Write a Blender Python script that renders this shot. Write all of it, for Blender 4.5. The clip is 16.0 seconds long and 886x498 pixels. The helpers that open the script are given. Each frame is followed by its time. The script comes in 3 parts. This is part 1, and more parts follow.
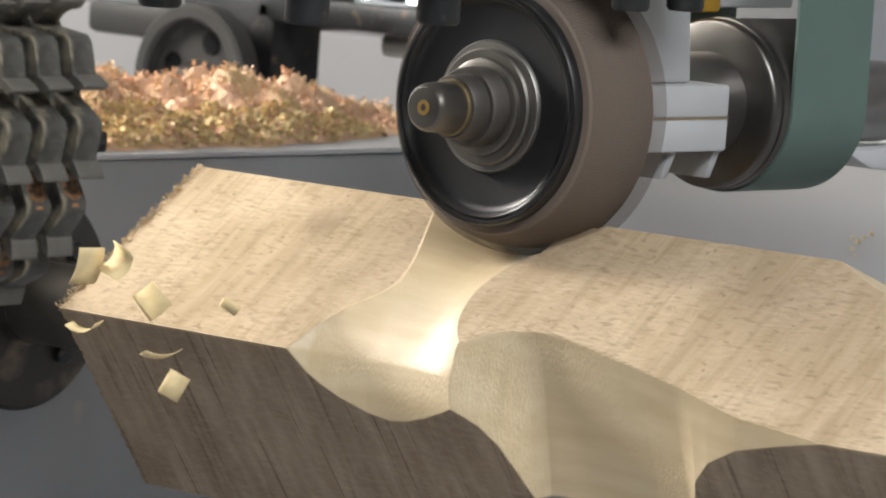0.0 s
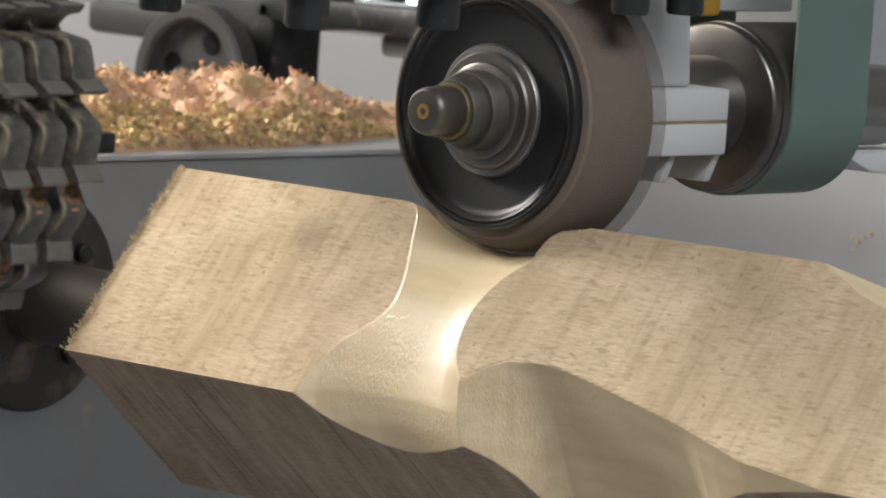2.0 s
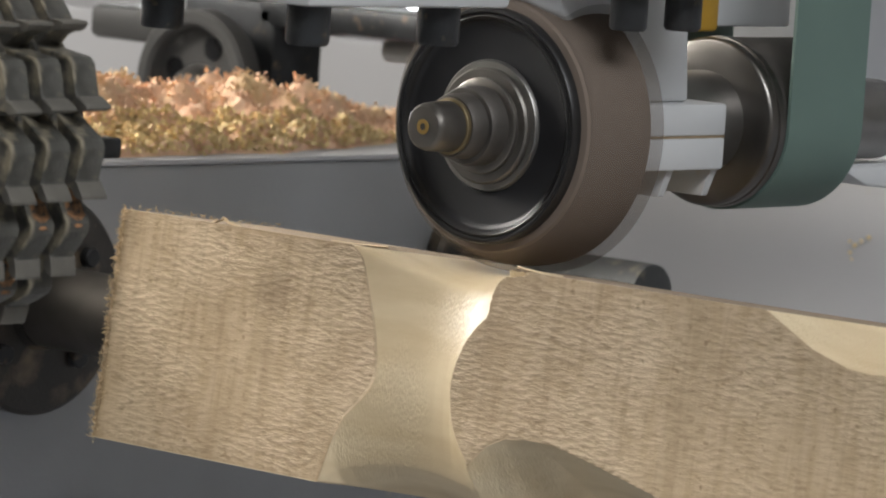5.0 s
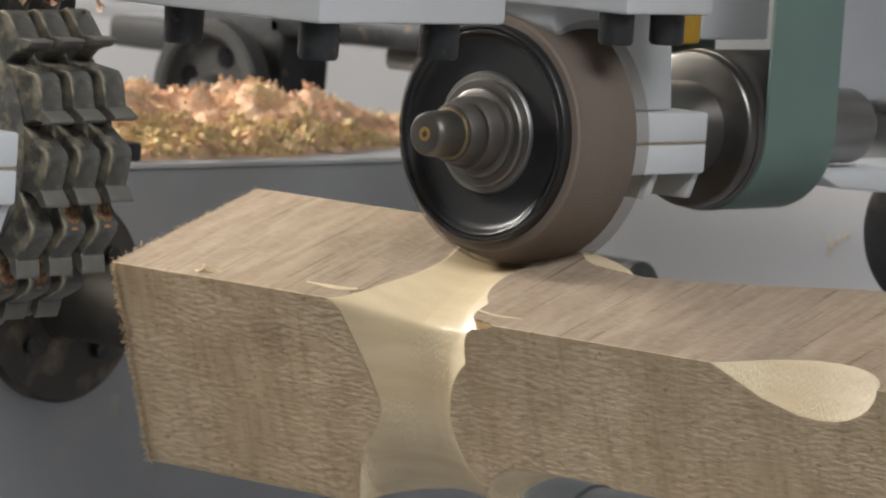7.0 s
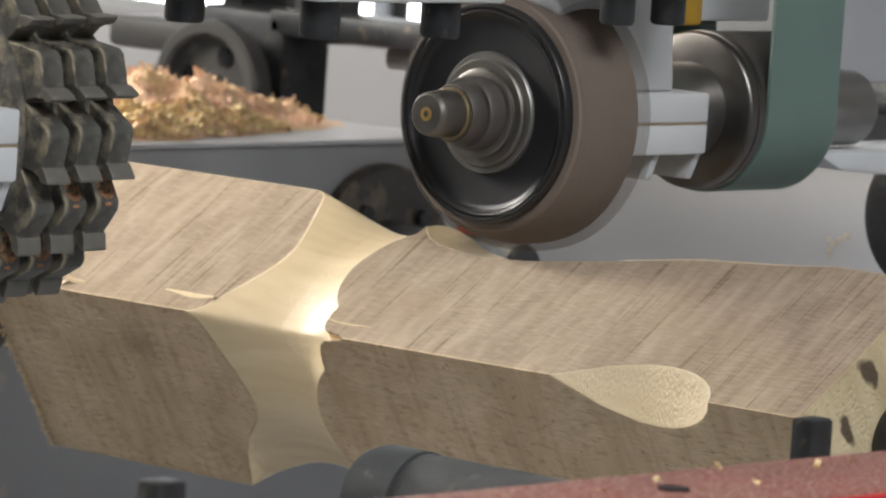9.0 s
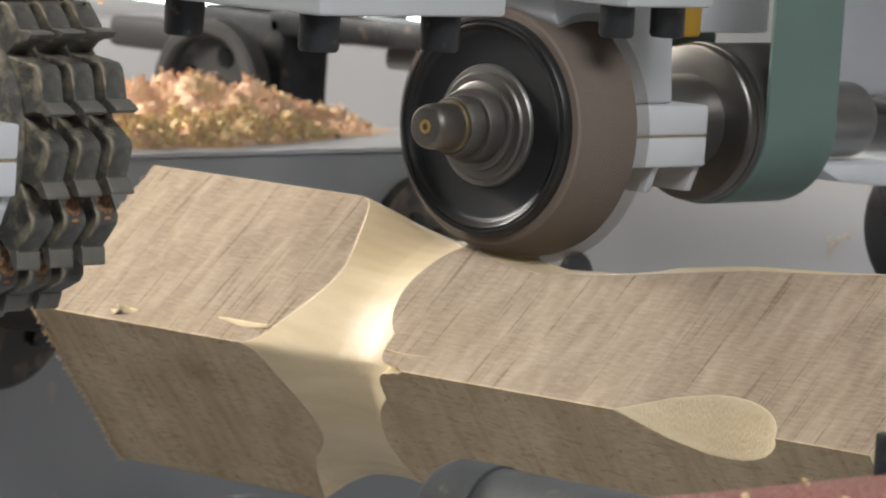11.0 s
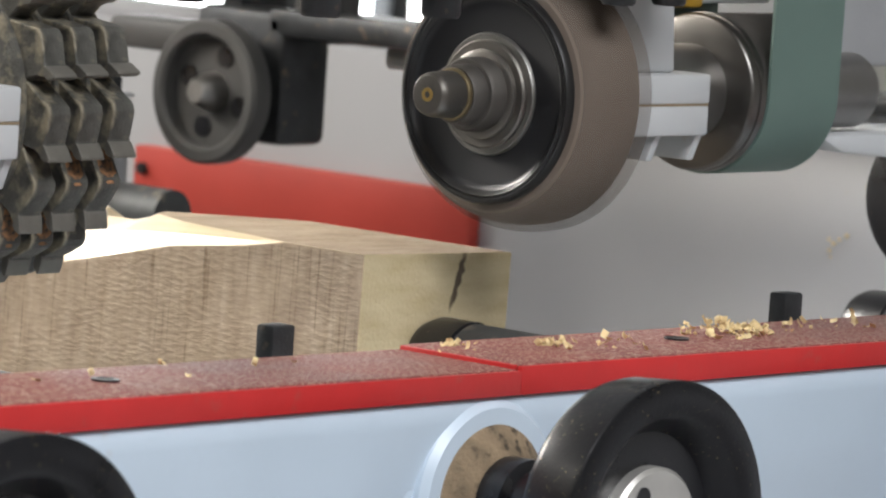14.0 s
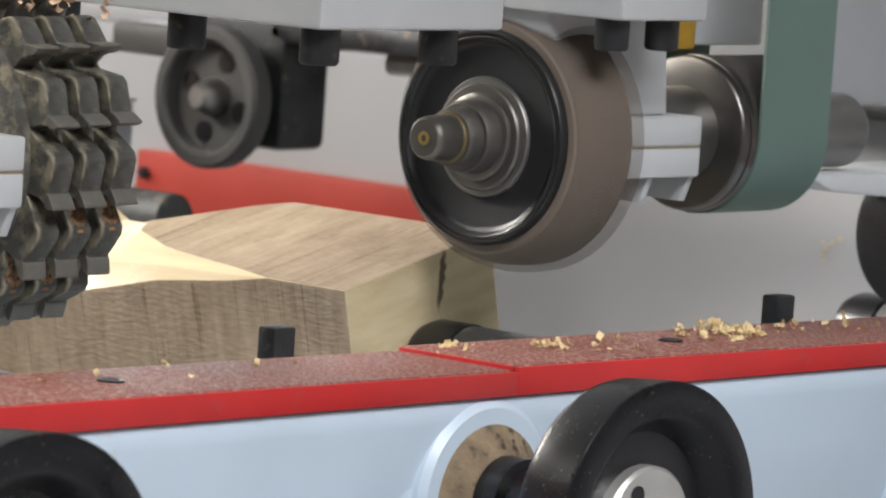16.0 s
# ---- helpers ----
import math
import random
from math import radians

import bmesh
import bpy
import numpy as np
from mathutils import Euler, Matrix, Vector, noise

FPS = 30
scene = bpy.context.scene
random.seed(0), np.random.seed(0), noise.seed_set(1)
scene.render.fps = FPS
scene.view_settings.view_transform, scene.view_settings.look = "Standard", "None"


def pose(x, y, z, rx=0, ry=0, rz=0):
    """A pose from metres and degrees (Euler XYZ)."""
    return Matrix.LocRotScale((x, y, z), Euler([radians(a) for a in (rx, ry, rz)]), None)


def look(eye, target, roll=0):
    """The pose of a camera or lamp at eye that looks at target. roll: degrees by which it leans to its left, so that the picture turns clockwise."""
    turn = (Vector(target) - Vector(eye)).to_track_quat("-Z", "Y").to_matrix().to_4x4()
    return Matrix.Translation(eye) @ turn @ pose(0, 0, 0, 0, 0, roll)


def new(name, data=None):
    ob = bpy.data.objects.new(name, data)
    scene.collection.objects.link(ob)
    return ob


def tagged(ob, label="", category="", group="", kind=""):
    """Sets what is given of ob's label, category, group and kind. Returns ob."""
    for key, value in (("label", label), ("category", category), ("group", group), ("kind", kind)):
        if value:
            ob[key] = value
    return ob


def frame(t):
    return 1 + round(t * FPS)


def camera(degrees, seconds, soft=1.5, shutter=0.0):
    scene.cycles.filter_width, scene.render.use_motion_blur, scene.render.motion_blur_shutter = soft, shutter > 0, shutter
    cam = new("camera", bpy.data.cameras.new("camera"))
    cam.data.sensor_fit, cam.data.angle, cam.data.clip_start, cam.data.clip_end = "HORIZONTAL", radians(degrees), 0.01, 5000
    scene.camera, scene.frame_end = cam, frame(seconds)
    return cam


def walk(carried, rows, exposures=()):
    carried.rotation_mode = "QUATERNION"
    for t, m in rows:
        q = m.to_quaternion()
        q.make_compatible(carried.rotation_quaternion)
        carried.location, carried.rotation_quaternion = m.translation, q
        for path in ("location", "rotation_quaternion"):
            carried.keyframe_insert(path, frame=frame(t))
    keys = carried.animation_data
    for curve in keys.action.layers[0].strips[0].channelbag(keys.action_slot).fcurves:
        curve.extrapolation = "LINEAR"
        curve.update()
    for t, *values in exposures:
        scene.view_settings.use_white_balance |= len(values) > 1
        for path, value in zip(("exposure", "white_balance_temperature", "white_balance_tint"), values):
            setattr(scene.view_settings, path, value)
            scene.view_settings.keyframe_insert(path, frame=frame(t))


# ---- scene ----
# ---- camera ----
cam = camera(10.457, 16.0, soft=2.0)
TURN, DIP, LEAN = radians(48.712), radians(5.776), 3.812
VIEW = Vector((math.sin(TURN) * math.cos(DIP), math.cos(TURN) * math.cos(DIP), -math.sin(DIP)))
AIM = Vector((0.0, 0.0, 1.10))
cam.data.dof.use_dof, cam.data.dof.focus_distance, cam.data.dof.aperture_fstop = True, 2.85, 20.0
EYE = AIM - VIEW * 3.0599


def stand(forward, right=0.0, up=0.0):
    """A camera pose, pushed along its view, its aim shifted by a hair."""
    side = Vector((0.6634, -0.7453, 0.0662))
    rise = Vector((0.0316, 0.1162, 0.9927))
    eye = EYE + VIEW * forward
    return look(eye, eye + VIEW * 3.06 + side * right + rise * up, LEAN)


walk(cam, [(0.0, stand(0.2356, 0.0005, -0.001)), (4.0, stand(0.2356, 0.0005, -0.001)), (4.6, stand(0.2356, 0.0005, 0.0015)),
           (5.6, stand(0.12, 0, 0.001)), (6.7, stand(0.0)), (15.2, stand(0.0)), (15.6, stand(-0.004, 0, 0.0006)), (16.0, stand(-0.0517, 0.0009, 0.0021))],
     exposures=[(0.0, -0.06), (1.5, -0.18), (3.0, -0.3), (4.5, -0.28), (7.0, -0.18), (9.0, -0.12), (12.0, -0.04), (14.0, 0.04), (16.0, 0.06)])

# ---- world, light, exposure ----
scene.view_settings.exposure = 0.0
world = bpy.data.worlds.new("world")
scene.world = world
world.use_nodes = True
wb = world.node_tree.nodes["Background"]
wb.inputs[0].default_value = (0.85, 0.92, 1.0, 1)
wb.inputs[1].default_value = 0.36


def area(name, eye, target, sx, sy, power, colour):
    data = bpy.data.lights.new(name, "AREA")
    data.shape, data.size, data.size_y, data.energy, data.color = "RECTANGLE", sx, sy, power, colour
    ob = new(name, data)
    ob.matrix_world = look(eye, target)
    return ob


work = area("work_light", (-0.25, 1.6, 1.80), (0.0, 0.2, 1.05), 0.45, 0.35, 8.0, (1.0, 0.96, 0.89))
work.data.spread = radians(80)
area("window_light", (-1.0, 4.4, 2.8), (0.4, 0.5, 1.05), 2.4, 1.4, 66, (1.0, 0.97, 0.92))
area("ceiling_light_near", (-2.1, 2.1, 3.4), (-0.1, 0.3, 1.0), 1.2, 1.2, 70, (1.0, 0.94, 0.83))
area("ceiling_light_far", (-1.5, -2.9, 3.9), (0.3, -0.1, 0.95), 2.4, 1.4, 190, (0.95, 0.97, 1.0))


# ---- materials ----
def mat(name, colour, rough=0.5, metal=0.0, vary=0.12, scale=40.0, bump=0.1, fine=400.0, spots=None, coat=0.0):
    """Base colour with two scales of variation, and relief."""
    m = bpy.data.materials.new(name)
    m.use_nodes = True
    nt = m.node_tree
    bs = nt.nodes["Principled BSDF"]
    bs.inputs["Metallic"].default_value = metal
    bs.inputs["Coat Weight"].default_value = coat
    tc = nt.nodes.new("ShaderNodeTexCoord")
    n1 = nt.nodes.new("ShaderNodeTexNoise")
    n1.inputs["Scale"].default_value, n1.inputs["Detail"].default_value = scale, 6
    n2 = nt.nodes.new("ShaderNodeTexNoise")
    n2.inputs["Scale"].default_value, n2.inputs["Detail"].default_value = fine, 4
    for n in (n1, n2):
        nt.links.new(tc.outputs["Object"], n.inputs["Vector"])
    r = nt.nodes.new("ShaderNodeValToRGB")
    r.color_ramp.elements[0].position, r.color_ramp.elements[1].position = 0.3, 0.72
    r.color_ramp.elements[0].color = (*[c * (1 - vary) for c in colour], 1)
    r.color_ramp.elements[1].color = (*[min(1, c * (1 + vary)) for c in colour], 1)
    nt.links.new(n1.outputs["Fac"], r.inputs["Fac"])
    out = r.outputs["Color"]
    if spots:
        col, lo, hi, sc = spots
        n3 = nt.nodes.new("ShaderNodeTexNoise")
        n3.inputs["Scale"].default_value, n3.inputs["Detail"].default_value = sc, 8
        nt.links.new(tc.outputs["Object"], n3.inputs["Vector"])
        mr = nt.nodes.new("ShaderNodeMapRange")
        mr.inputs["From Min"].default_value, mr.inputs["From Max"].default_value = lo, hi
        nt.links.new(n3.outputs["Fac"], mr.inputs["Value"])
        mx = nt.nodes.new("ShaderNodeMix")
        mx.data_type = "RGBA"
        nt.links.new(mr.outputs["Result"], mx.inputs["Factor"])
        nt.links.new(out, mx.inputs["A"])
        mx.inputs["B"].default_value = (*col, 1)
        out = mx.outputs["Result"]
    nt.links.new(out, bs.inputs["Base Color"])
    rr = nt.nodes.new("ShaderNodeMapRange")
    rr.inputs["To Min"].default_value, rr.inputs["To Max"].default_value = max(0.02, rough - 0.1), min(1, rough + 0.12)
    nt.links.new(n1.outputs["Fac"], rr.inputs["Value"])
    nt.links.new(rr.outputs["Result"], bs.inputs["Roughness"])
    if bump:
        b = nt.nodes.new("ShaderNodeBump")
        b.inputs["Strength"].default_value, b.inputs["Distance"].default_value = bump, 0.002
        nt.links.new(n2.outputs["Fac"], b.inputs["Height"])
        nt.links.new(b.outputs["Normal"], bs.inputs["Normal"])
    return m


M_WHITE = mat("white_enamel", (0.52, 0.53, 0.54), 0.4, 0, 0.04, 12, 0.04, 300, ((0.5, 0.4, 0.27), 0.66, 0.8, 22))
M_PANEL = mat("white_panel_paint", (0.475, 0.475, 0.495), 0.5, 0, 0.03, 3, 0.05, 260, ((0.5, 0.46, 0.4), 0.72, 0.85, 60))
M_BLUE = mat("pale_blue_enamel", (0.60, 0.70, 0.81), 0.3, 0, 0.04, 8, 0.05, 120, ((0.5, 0.42, 0.33), 0.68, 0.82, 18))
# grey lowered in the colour to carry the gantry's shade on the headstock front
M_GREY = mat("grey_cast_paint", (0.32, 0.325, 0.335), 0.45, 0, 0.07, 10, 0.1, 260, ((0.5, 0.43, 0.33), 0.7, 0.85, 30))
M_FARGREY = mat("dark_grey_paint", (0.075, 0.073, 0.072), 0.5, 0.1, 0.15, 20, 0.1, 200)
M_RIM = mat("polished_black_rim", (0.03, 0.029, 0.029), 0.34, 0.5, 0.2, 40, 0.03, 500)
M_RED = mat("red_enamel", (0.56, 0.03, 0.03), 0.38, 0, 0.1, 20, 0.06, 300, ((0.42, 0.09, 0.07), 0.6, 0.8, 60))
M_REDDUST = mat("dusty_red_plate", (0.22, 0.05, 0.045), 0.5, 0, 0.16, 30, 0.5, 900, ((0.47, 0.32, 0.24), 0.49, 0.62, 420))
M_REDFAR = mat("red_paint", (0.62, 0.07, 0.05), 0.5, 0, 0.08, 12, 0.05, 200)
M_BLACK = mat("black_enamel", (0.010, 0.010, 0.012), 0.28, 0, 0.3, 30, 0.06, 300, ((0.20, 0.15, 0.09), 0.69, 0.76, 260))
M_RUBBER = mat("black_disc_coating", (0.010, 0.010, 0.012), 0.45, 0, 0.2, 30, 0.05, 500)
M_DARK = mat("dark_steel", (0.045, 0.047, 0.05), 0.42, 0.6, 0.3, 40, 0.2, 500, ((0.2, 0.15, 0.1), 0.62, 0.78, 90))
M_BLADE = mat("oiled_black_steel", (0.085, 0.082, 0.073), 0.5, 0.25, 0.5, 60, 0.35, 420, ((0.27, 0.235, 0.17), 0.48, 0.66, 90))
M_FLANGE = mat("dusty_black_flange", (0.036, 0.032, 0.028), 0.42, 0, 0.4, 24, 0.2, 300, ((0.20, 0.15, 0.1), 0.5, 0.75, 45))
M_FLANGE_STEEL = mat("dull_turned_steel", (0.25, 0.24, 0.225), 0.42, 0.9, 0.12, 30, 0.06, 700)
M_RUST = mat("rusty_steel", (0.30, 0.15, 0.07), 0.8, 0.1, 0.4, 120, 0.5, 500, ((0.06, 0.05, 0.04), 0.45, 0.6, 260))
M_TIP = mat("cutting_tip_steel", (0.17, 0.16, 0.14), 0.55, 0.6, 0.2, 80, 0.15, 500)
M_STEEL = mat("turned_steel", (0.30, 0.29, 0.28), 0.38, 1.0, 0.12, 30, 0.06, 700)
M_QUILL = mat("dusty_dark_steel", (0.075, 0.078, 0.08), 0.55, 0.3, 0.3, 30, 0.2, 300, ((0.3, 0.25, 0.2), 0.6, 0.8, 60))
M_STEELDK = mat("brown_oiled_steel", (0.115, 0.105, 0.096), 0.6, 0.75, 0.2, 40, 0.08, 600)
M_SILVER = mat("bright_hub_aluminium", (0.62, 0.60, 0.57), 0.4, 0.7, 0.1, 40, 0.06, 500)
# turned steel again, darkened in colour for the shadow on the pulley flange
M_PULLEY = mat("shaded_turned_steel", (0.17, 0.16, 0.15), 0.34, 1.0, 0.12, 30, 0.05, 700)
M_HUB = mat("worn_hub_steel", (0.165, 0.153, 0.138), 0.42, 0.85, 0.15, 40, 0.06, 600)
M_BRASSDK = mat("dull_brass", (0.20, 0.155, 0.085), 0.5, 0.7, 0.2, 60, 0.1, 500)
M_WHEEL = mat("black_enamel_with_dust", (0.010, 0.010, 0.012), 0.3, 0, 0.3, 30, 0.1, 500, ((0.16, 0.125, 0.075), 0.65, 0.70, 420))
M_WHEEL.node_tree.nodes["Principled BSDF"].inputs["Specular IOR Level"].default_value = 0.3
M_SAWDUST = mat("caked_sawdust", (0.26, 0.19, 0.12), 0.9, 0, 0.3, 90, 0.6, 500, ((0.06, 0.045, 0.03), 0.55, 0.68, 120))
M_GREEN = mat("green_flat_belt", (0.112, 0.168, 0.147), 0.6, 0, 0.07, 16, 0.05, 500)
M_FLAP = mat("brown_sanding_flaps", (0.165, 0.130, 0.105), 0.95, 0, 0.04, 8, 0, 160)
M_GAP = mat("stained_joint", (0.28, 0.21, 0.13), 0.8, 0, 0.2, 60, 0.1, 300)
M_YELLOW = mat("ochre_paint", (0.45, 0.26, 0.03), 0.5, 0, 0.2, 40, 0.1, 300)
M_BRASS = mat("brass", (0.55, 0.36, 0.12), 0.4, 0.8, 0.1, 100, 0.05, 600)
M_FLOOR = mat("grey_concrete", (0.28, 0.28, 0.27), 0.8, 0, 0.15, 2, 0.2, 60)
M_DAY = bpy.data.materials.new("daylight_outside")
M_DAY.use_nodes = True
M_DAY.node_tree.nodes["Principled BSDF"].inputs["Emission Color"].default_value = (0.95, 0.98, 1, 1)
M_DAY.node_tree.nodes["Principled BSDF"].inputs["Emission Strength"].default_value = 9.0
M_WALL = mat("workshop_wall_paint", (0.62, 0.61, 0.58), 0.9, 0, 0.06, 1.2, 0.1, 40)
M_DUST = mat("pink_orange_shavings", (0.80, 0.55, 0.39), 0.9, 0, 0.16, 60, 0.4, 240, ((0.78, 0.60, 0.36), 0.5, 0.66, 26))
M_FIBRE = mat("torn_wood_fibre", (0.68, 0.54, 0.35), 0.9, 0, 0.2, 80, 0.2, 300)
M_CHIP = mat("pale_yellow_shaving", (0.78, 0.62, 0.34), 0.75, 0, 0.15, 60, 0.3, 300)


def see_through(name, base, amount):
    """Spinning flaps let part of the light past."""
    m = base.copy()
    m.name = name
    nt = m.node_tree
    bs = nt.nodes["Principled BSDF"]
    bs.inputs["Alpha"].default_value = amount
    return m


M_FLAP_TIP = see_through("flap_tip_haze", M_FLAP, 0.3)


# ---- mesh helpers ----
def finish(bm, smooth=40):
    bmesh.ops.recalc_face_normals(bm, faces=bm.faces)
    me = bpy.data.meshes.new("mesh")
    bm.to_mesh(me)
    bm.free()
    me.polygons.foreach_set("use_smooth", [True] * len(me.polygons))
    me.set_sharp_from_angle(angle=radians(smooth))
    return me


def part(name, bm, material, parent=None, label="", smooth=40):
    me = finish(bm, smooth) if isinstance(bm, bmesh.types.BMesh) else bm
    me.name = name
    if material and not me.materials:
        me.materials.append(material)
    ob = new(name, me)
    if parent:
        ob.parent = parent
    if label:
        tagged(ob, label)
    return ob


def thing(name, label, category, group="", kind=""):
    ob = new(name)
    return tagged(ob, label, category, group, kind)


def box(x0, x1, y0, y1, z0, z1, bev=0.002, seg=2):
    bm = bmesh.new()
    bmesh.ops.create_cube(bm, size=1)
    for v in bm.verts:
        v.co = Vector(((x0 + x1) / 2 + v.co.x * (x1 - x0), (y0 + y1) / 2 + v.co.y * (y1 - y0), (z0 + z1) / 2 + v.co.z * (z1 - z0)))
    if bev:
        bmesh.ops.bevel(bm, geom=bm.edges[:], offset=bev, segments=seg, affect="EDGES", profile=0.5)
    return bm


def lathe(profile, axis, at, n=72, closed=False):
    """A turned form: profile of (along, radius) about the x, y or z axis through at."""
    bm = bmesh.new()
    rings = []
    for a, r in profile:
        ring = []
        for k in range(n):
            c, s = math.cos(2 * math.pi * k / n) * r, math.sin(2 * math.pi * k / n) * r
            p = {"x": (a, c, s), "y": (c, a, s), "z": (c, s, a)}[axis]
            ring.append(bm.verts.new(Vector(p) + Vector(at)))
        rings.append(ring)
    pairs = list(zip(rings, rings[1:]))
    if closed:
        pairs.append((rings[-1], rings[0]))
    for r0, r1 in pairs:
        for k in range(n):
            bm.faces.new((r0[k], r0[(k + 1) % n], r1[(k + 1) % n], r1[k]))
    if not closed:
        for r in (rings[0], rings[-1]):
            bm.faces.new(r)
    return bm


def prism(points, axis, a0, a1, bev=0.0015):
    """A plate cut to an outline (two coordinates each), from a0 to a1 along the axis."""
    bm = bmesh.new()
    ends = []
    for a in (a0, a1):
        ends.append([bm.verts.new({"x": (a, p, q), "y": (p, a, q), "z": (p, q, a)}[axis]) for p, q in points])
    n = len(points)
    for k in range(n):
        bm.faces.new((ends[0][k], ends[0][(k + 1) % n], ends[1][(k + 1) % n], ends[1][k]))
    bm.faces.new(ends[0])
    bm.faces.new(ends[1])
    if bev:
        bmesh.ops.recalc_face_normals(bm, faces=bm.faces)
        bmesh.ops.bevel(bm, geom=bm.edges[:], offset=bev, segments=2, affect="EDGES", profile=0.5)
    return bm


def add(bm, other):
    """Joins another bmesh to bm."""
    me = bpy.data.meshes.new("t")
    other.to_mesh(me)
    other.free()
    bm.from_mesh(me)
    bpy.data.meshes.remove(me)
    return bm


def moved(bm, m):
    bmesh.ops.transform(bm, matrix=m, verts=bm.verts)
    return bm

# ---- room ----
def shell(name, bm, material):
    return tagged(part(name, bm, material), kind="structure")


shell("floor", box(-7, 10, -7, 7, -0.2, 0, 0), M_FLOOR)
shell("ceiling", box(-7, 10, -7, 7, 4.2, 4.4, 0), M_WALL)
shell("wall_north", box(-7, 4.6, 7, 7.2, 0, 4.2, 0), M_WALL)
shell("wall_north_end", box(9.6, 10, 7, 7.2, 0, 4.2, 0), M_WALL)
shell("wall_north_head", box(4.6, 9.6, 7, 7.2, 3.0, 4.2, 0), M_WALL)
shell("wall_south", box(-7, 10, -7.2, -7, 0, 4.2, 0), M_WALL)
shell("wall_east", box(10, 10.2, -7.2, 7.2, 0, 4.2, 0), M_WALL)
shell("wall_west", box(-7.2, -7, -7.2, 7.2, 0, 4.2, 0), M_WALL)
shell("backdrop", box(4.0, 9.95, 7.8, 7.82, 0.0, 3.4, 0), M_DAY)
door = tagged(thing("door_1", "tall glazed workshop doors with dark posts, bright daylight behind", "door"), kind="structure")
for x in (4.65, 5.6, 6.66, 7.3, 7.75, 8.6, 9.55):
    part("door_post", box(x - 0.045, x + 0.045, 7.02, 7.1, 0, 3.0, 0.004), M_DARK, door)
part("door_rail", box(4.6, 9.6, 7.03, 7.09, 0.0, 0.45, 0.004), M_DARK, door)

# ---- machine body behind the work ----
STATION = 0.465
body = thing("machine_side_frame", "white painted machine side frame with a red strip along it", "machine frame")
part("side_panel", box(0.92, 1.0, -2.2, 3.2, 0.02, 1.145, 0.004), M_PANEL, body)
part("red_strip", box(0.905, 0.922, 0.767, 1.186, 0.968, 1.031, 0.003), M_REDFAR, body, "red painted steel strip")
part("strip_bolt", lathe([(0.8985, 0.0), (0.8985, 0.0045), (0.9, 0.0055), (0.906, 0.0055)], "x", (0, 1.172, 1.010), 20), M_DARK, body)
part("guide_rail", box(0.86, 0.94, 0.2, 0.80, 1.146, 1.160, 0.003), M_DARK, body, "dark steel guide rail")
part("upper_panel", box(0.924, 0.996, 0.81, 3.2, 1.1445, 1.160, 0.003), M_PANEL, body)
rng = random.Random(4)
crumbs = bmesh.new()
for dy, dz, r in [(0, 0, 0.003), (-0.006, 0.004, 0.0022), (0.004, -0.006, 0.0026), (0.005, 0.003, 0.002), (-0.013, 0.008, 0.0028),
                  (0.002, -0.011, 0.0016), (-0.03, 0.05, 0.0016), (0.05, 0.07, 0.0014), (-0.04, -0.05, 0.0014)]:
    b = bmesh.new()
    bmesh.ops.create_icosphere(b, subdivisions=2, radius=r * 0.62)
    for v in b.verts:
        v.co *= 0.75 + 0.5 * rng.random()
    add(crumbs, moved(b, pose(0.918, 0.378 + dy, 1.031 + dz)))
tagged(part("stuck_shavings", crumbs, M_CHIP), "few pale wood crumbs stuck to the white panel", "shavings", kind="stuff")

bed = thing("machine_bed", "white painted machine bed with two steel slide rails", "machine bed")
part("bed_body", box(-1.0, 0.7, -1.0, 1.6, 0.0, 0.66, 0.006), M_PANEL, bed)
for x in (-0.75, 0.35):
    part("slide_rail", box(x - 0.03, x + 0.03, -1.0, 1.6, 0.66, 0.72, 0.003), M_STEEL, bed)
gantry = thing("gantry", "white painted gantry carrying the tool head", "gantry")
part("cross_beam", box(-0.85, 1.12, -0.06, 0.10, 1.53, 1.72, 0.006), M_PANEL, gantry)
part("column", box(1.0, 1.12, -0.08, 0.12, 0.0, 1.53, 0.006), M_PANEL, gantry)

# second spindle unit, standing still behind
far_unit = thing("idle_spindle_unit", "idle dark grey spindle unit with a spoked wheel", "spindle unit")
WX, WY, WZ = 0.62, 0.822, 1.117
part("wheel_rim", lathe([(WX, 0.047), (WX - 0.003, 0.05), (WX - 0.003, 0.058), (WX, 0.061), (WX + 0.017, 0.061), (WX + 0.02, 0.058), (WX + 0.02, 0.047)], "x", (0, WY, WZ), 64, True), M_FARGREY, far_unit)
disc = lathe([(WX + 0.012, 0.012), (WX + 0.012, 0.049), (WX + 0.022, 0.049), (WX + 0.022, 0.012)], "x", (0, WY, WZ), 64, True)
part("wheel_web", disc, M_FARGREY, far_unit)
for k in range(4):
    a = radians(20 + 90 * k)
    part("web_hole", lathe([(WX + 0.0105, 0.0), (WX + 0.0105, 0.009), (WX + 0.0125, 0.0095)], "x", (0, WY + 0.032 * math.cos(a), WZ + 0.032 * math.sin(a)), 24), M_BLACK, far_unit)
part("wheel_hub", lathe([(WX - 0.012, 0.0), (WX - 0.012, 0.009), (WX - 0.008, 0.012), (WX + 0.004, 0.016), (WX + 0.03, 0.018)], "x", (0, WY, WZ), 40), M_STEEL, far_unit)
part("gear_case", box(WX + 0.04, WX + 0.10, WY - 0.05, WY + 0.055, 1.075, 1.188, 0.008), M_DARK, far_unit)
part("spindle_arm", box(WX + 0.01, WX + 0.07, WY + 0.02, WY + 0.13, 1.145, 1.172, 0.006), M_FARGREY, far_unit)
part("top_bar", box(WX + 0.04, WX + 0.1, WY - 0.45, WY - 0.03, 1.168, 1.190, 0.004), M_DARK, far_unit)
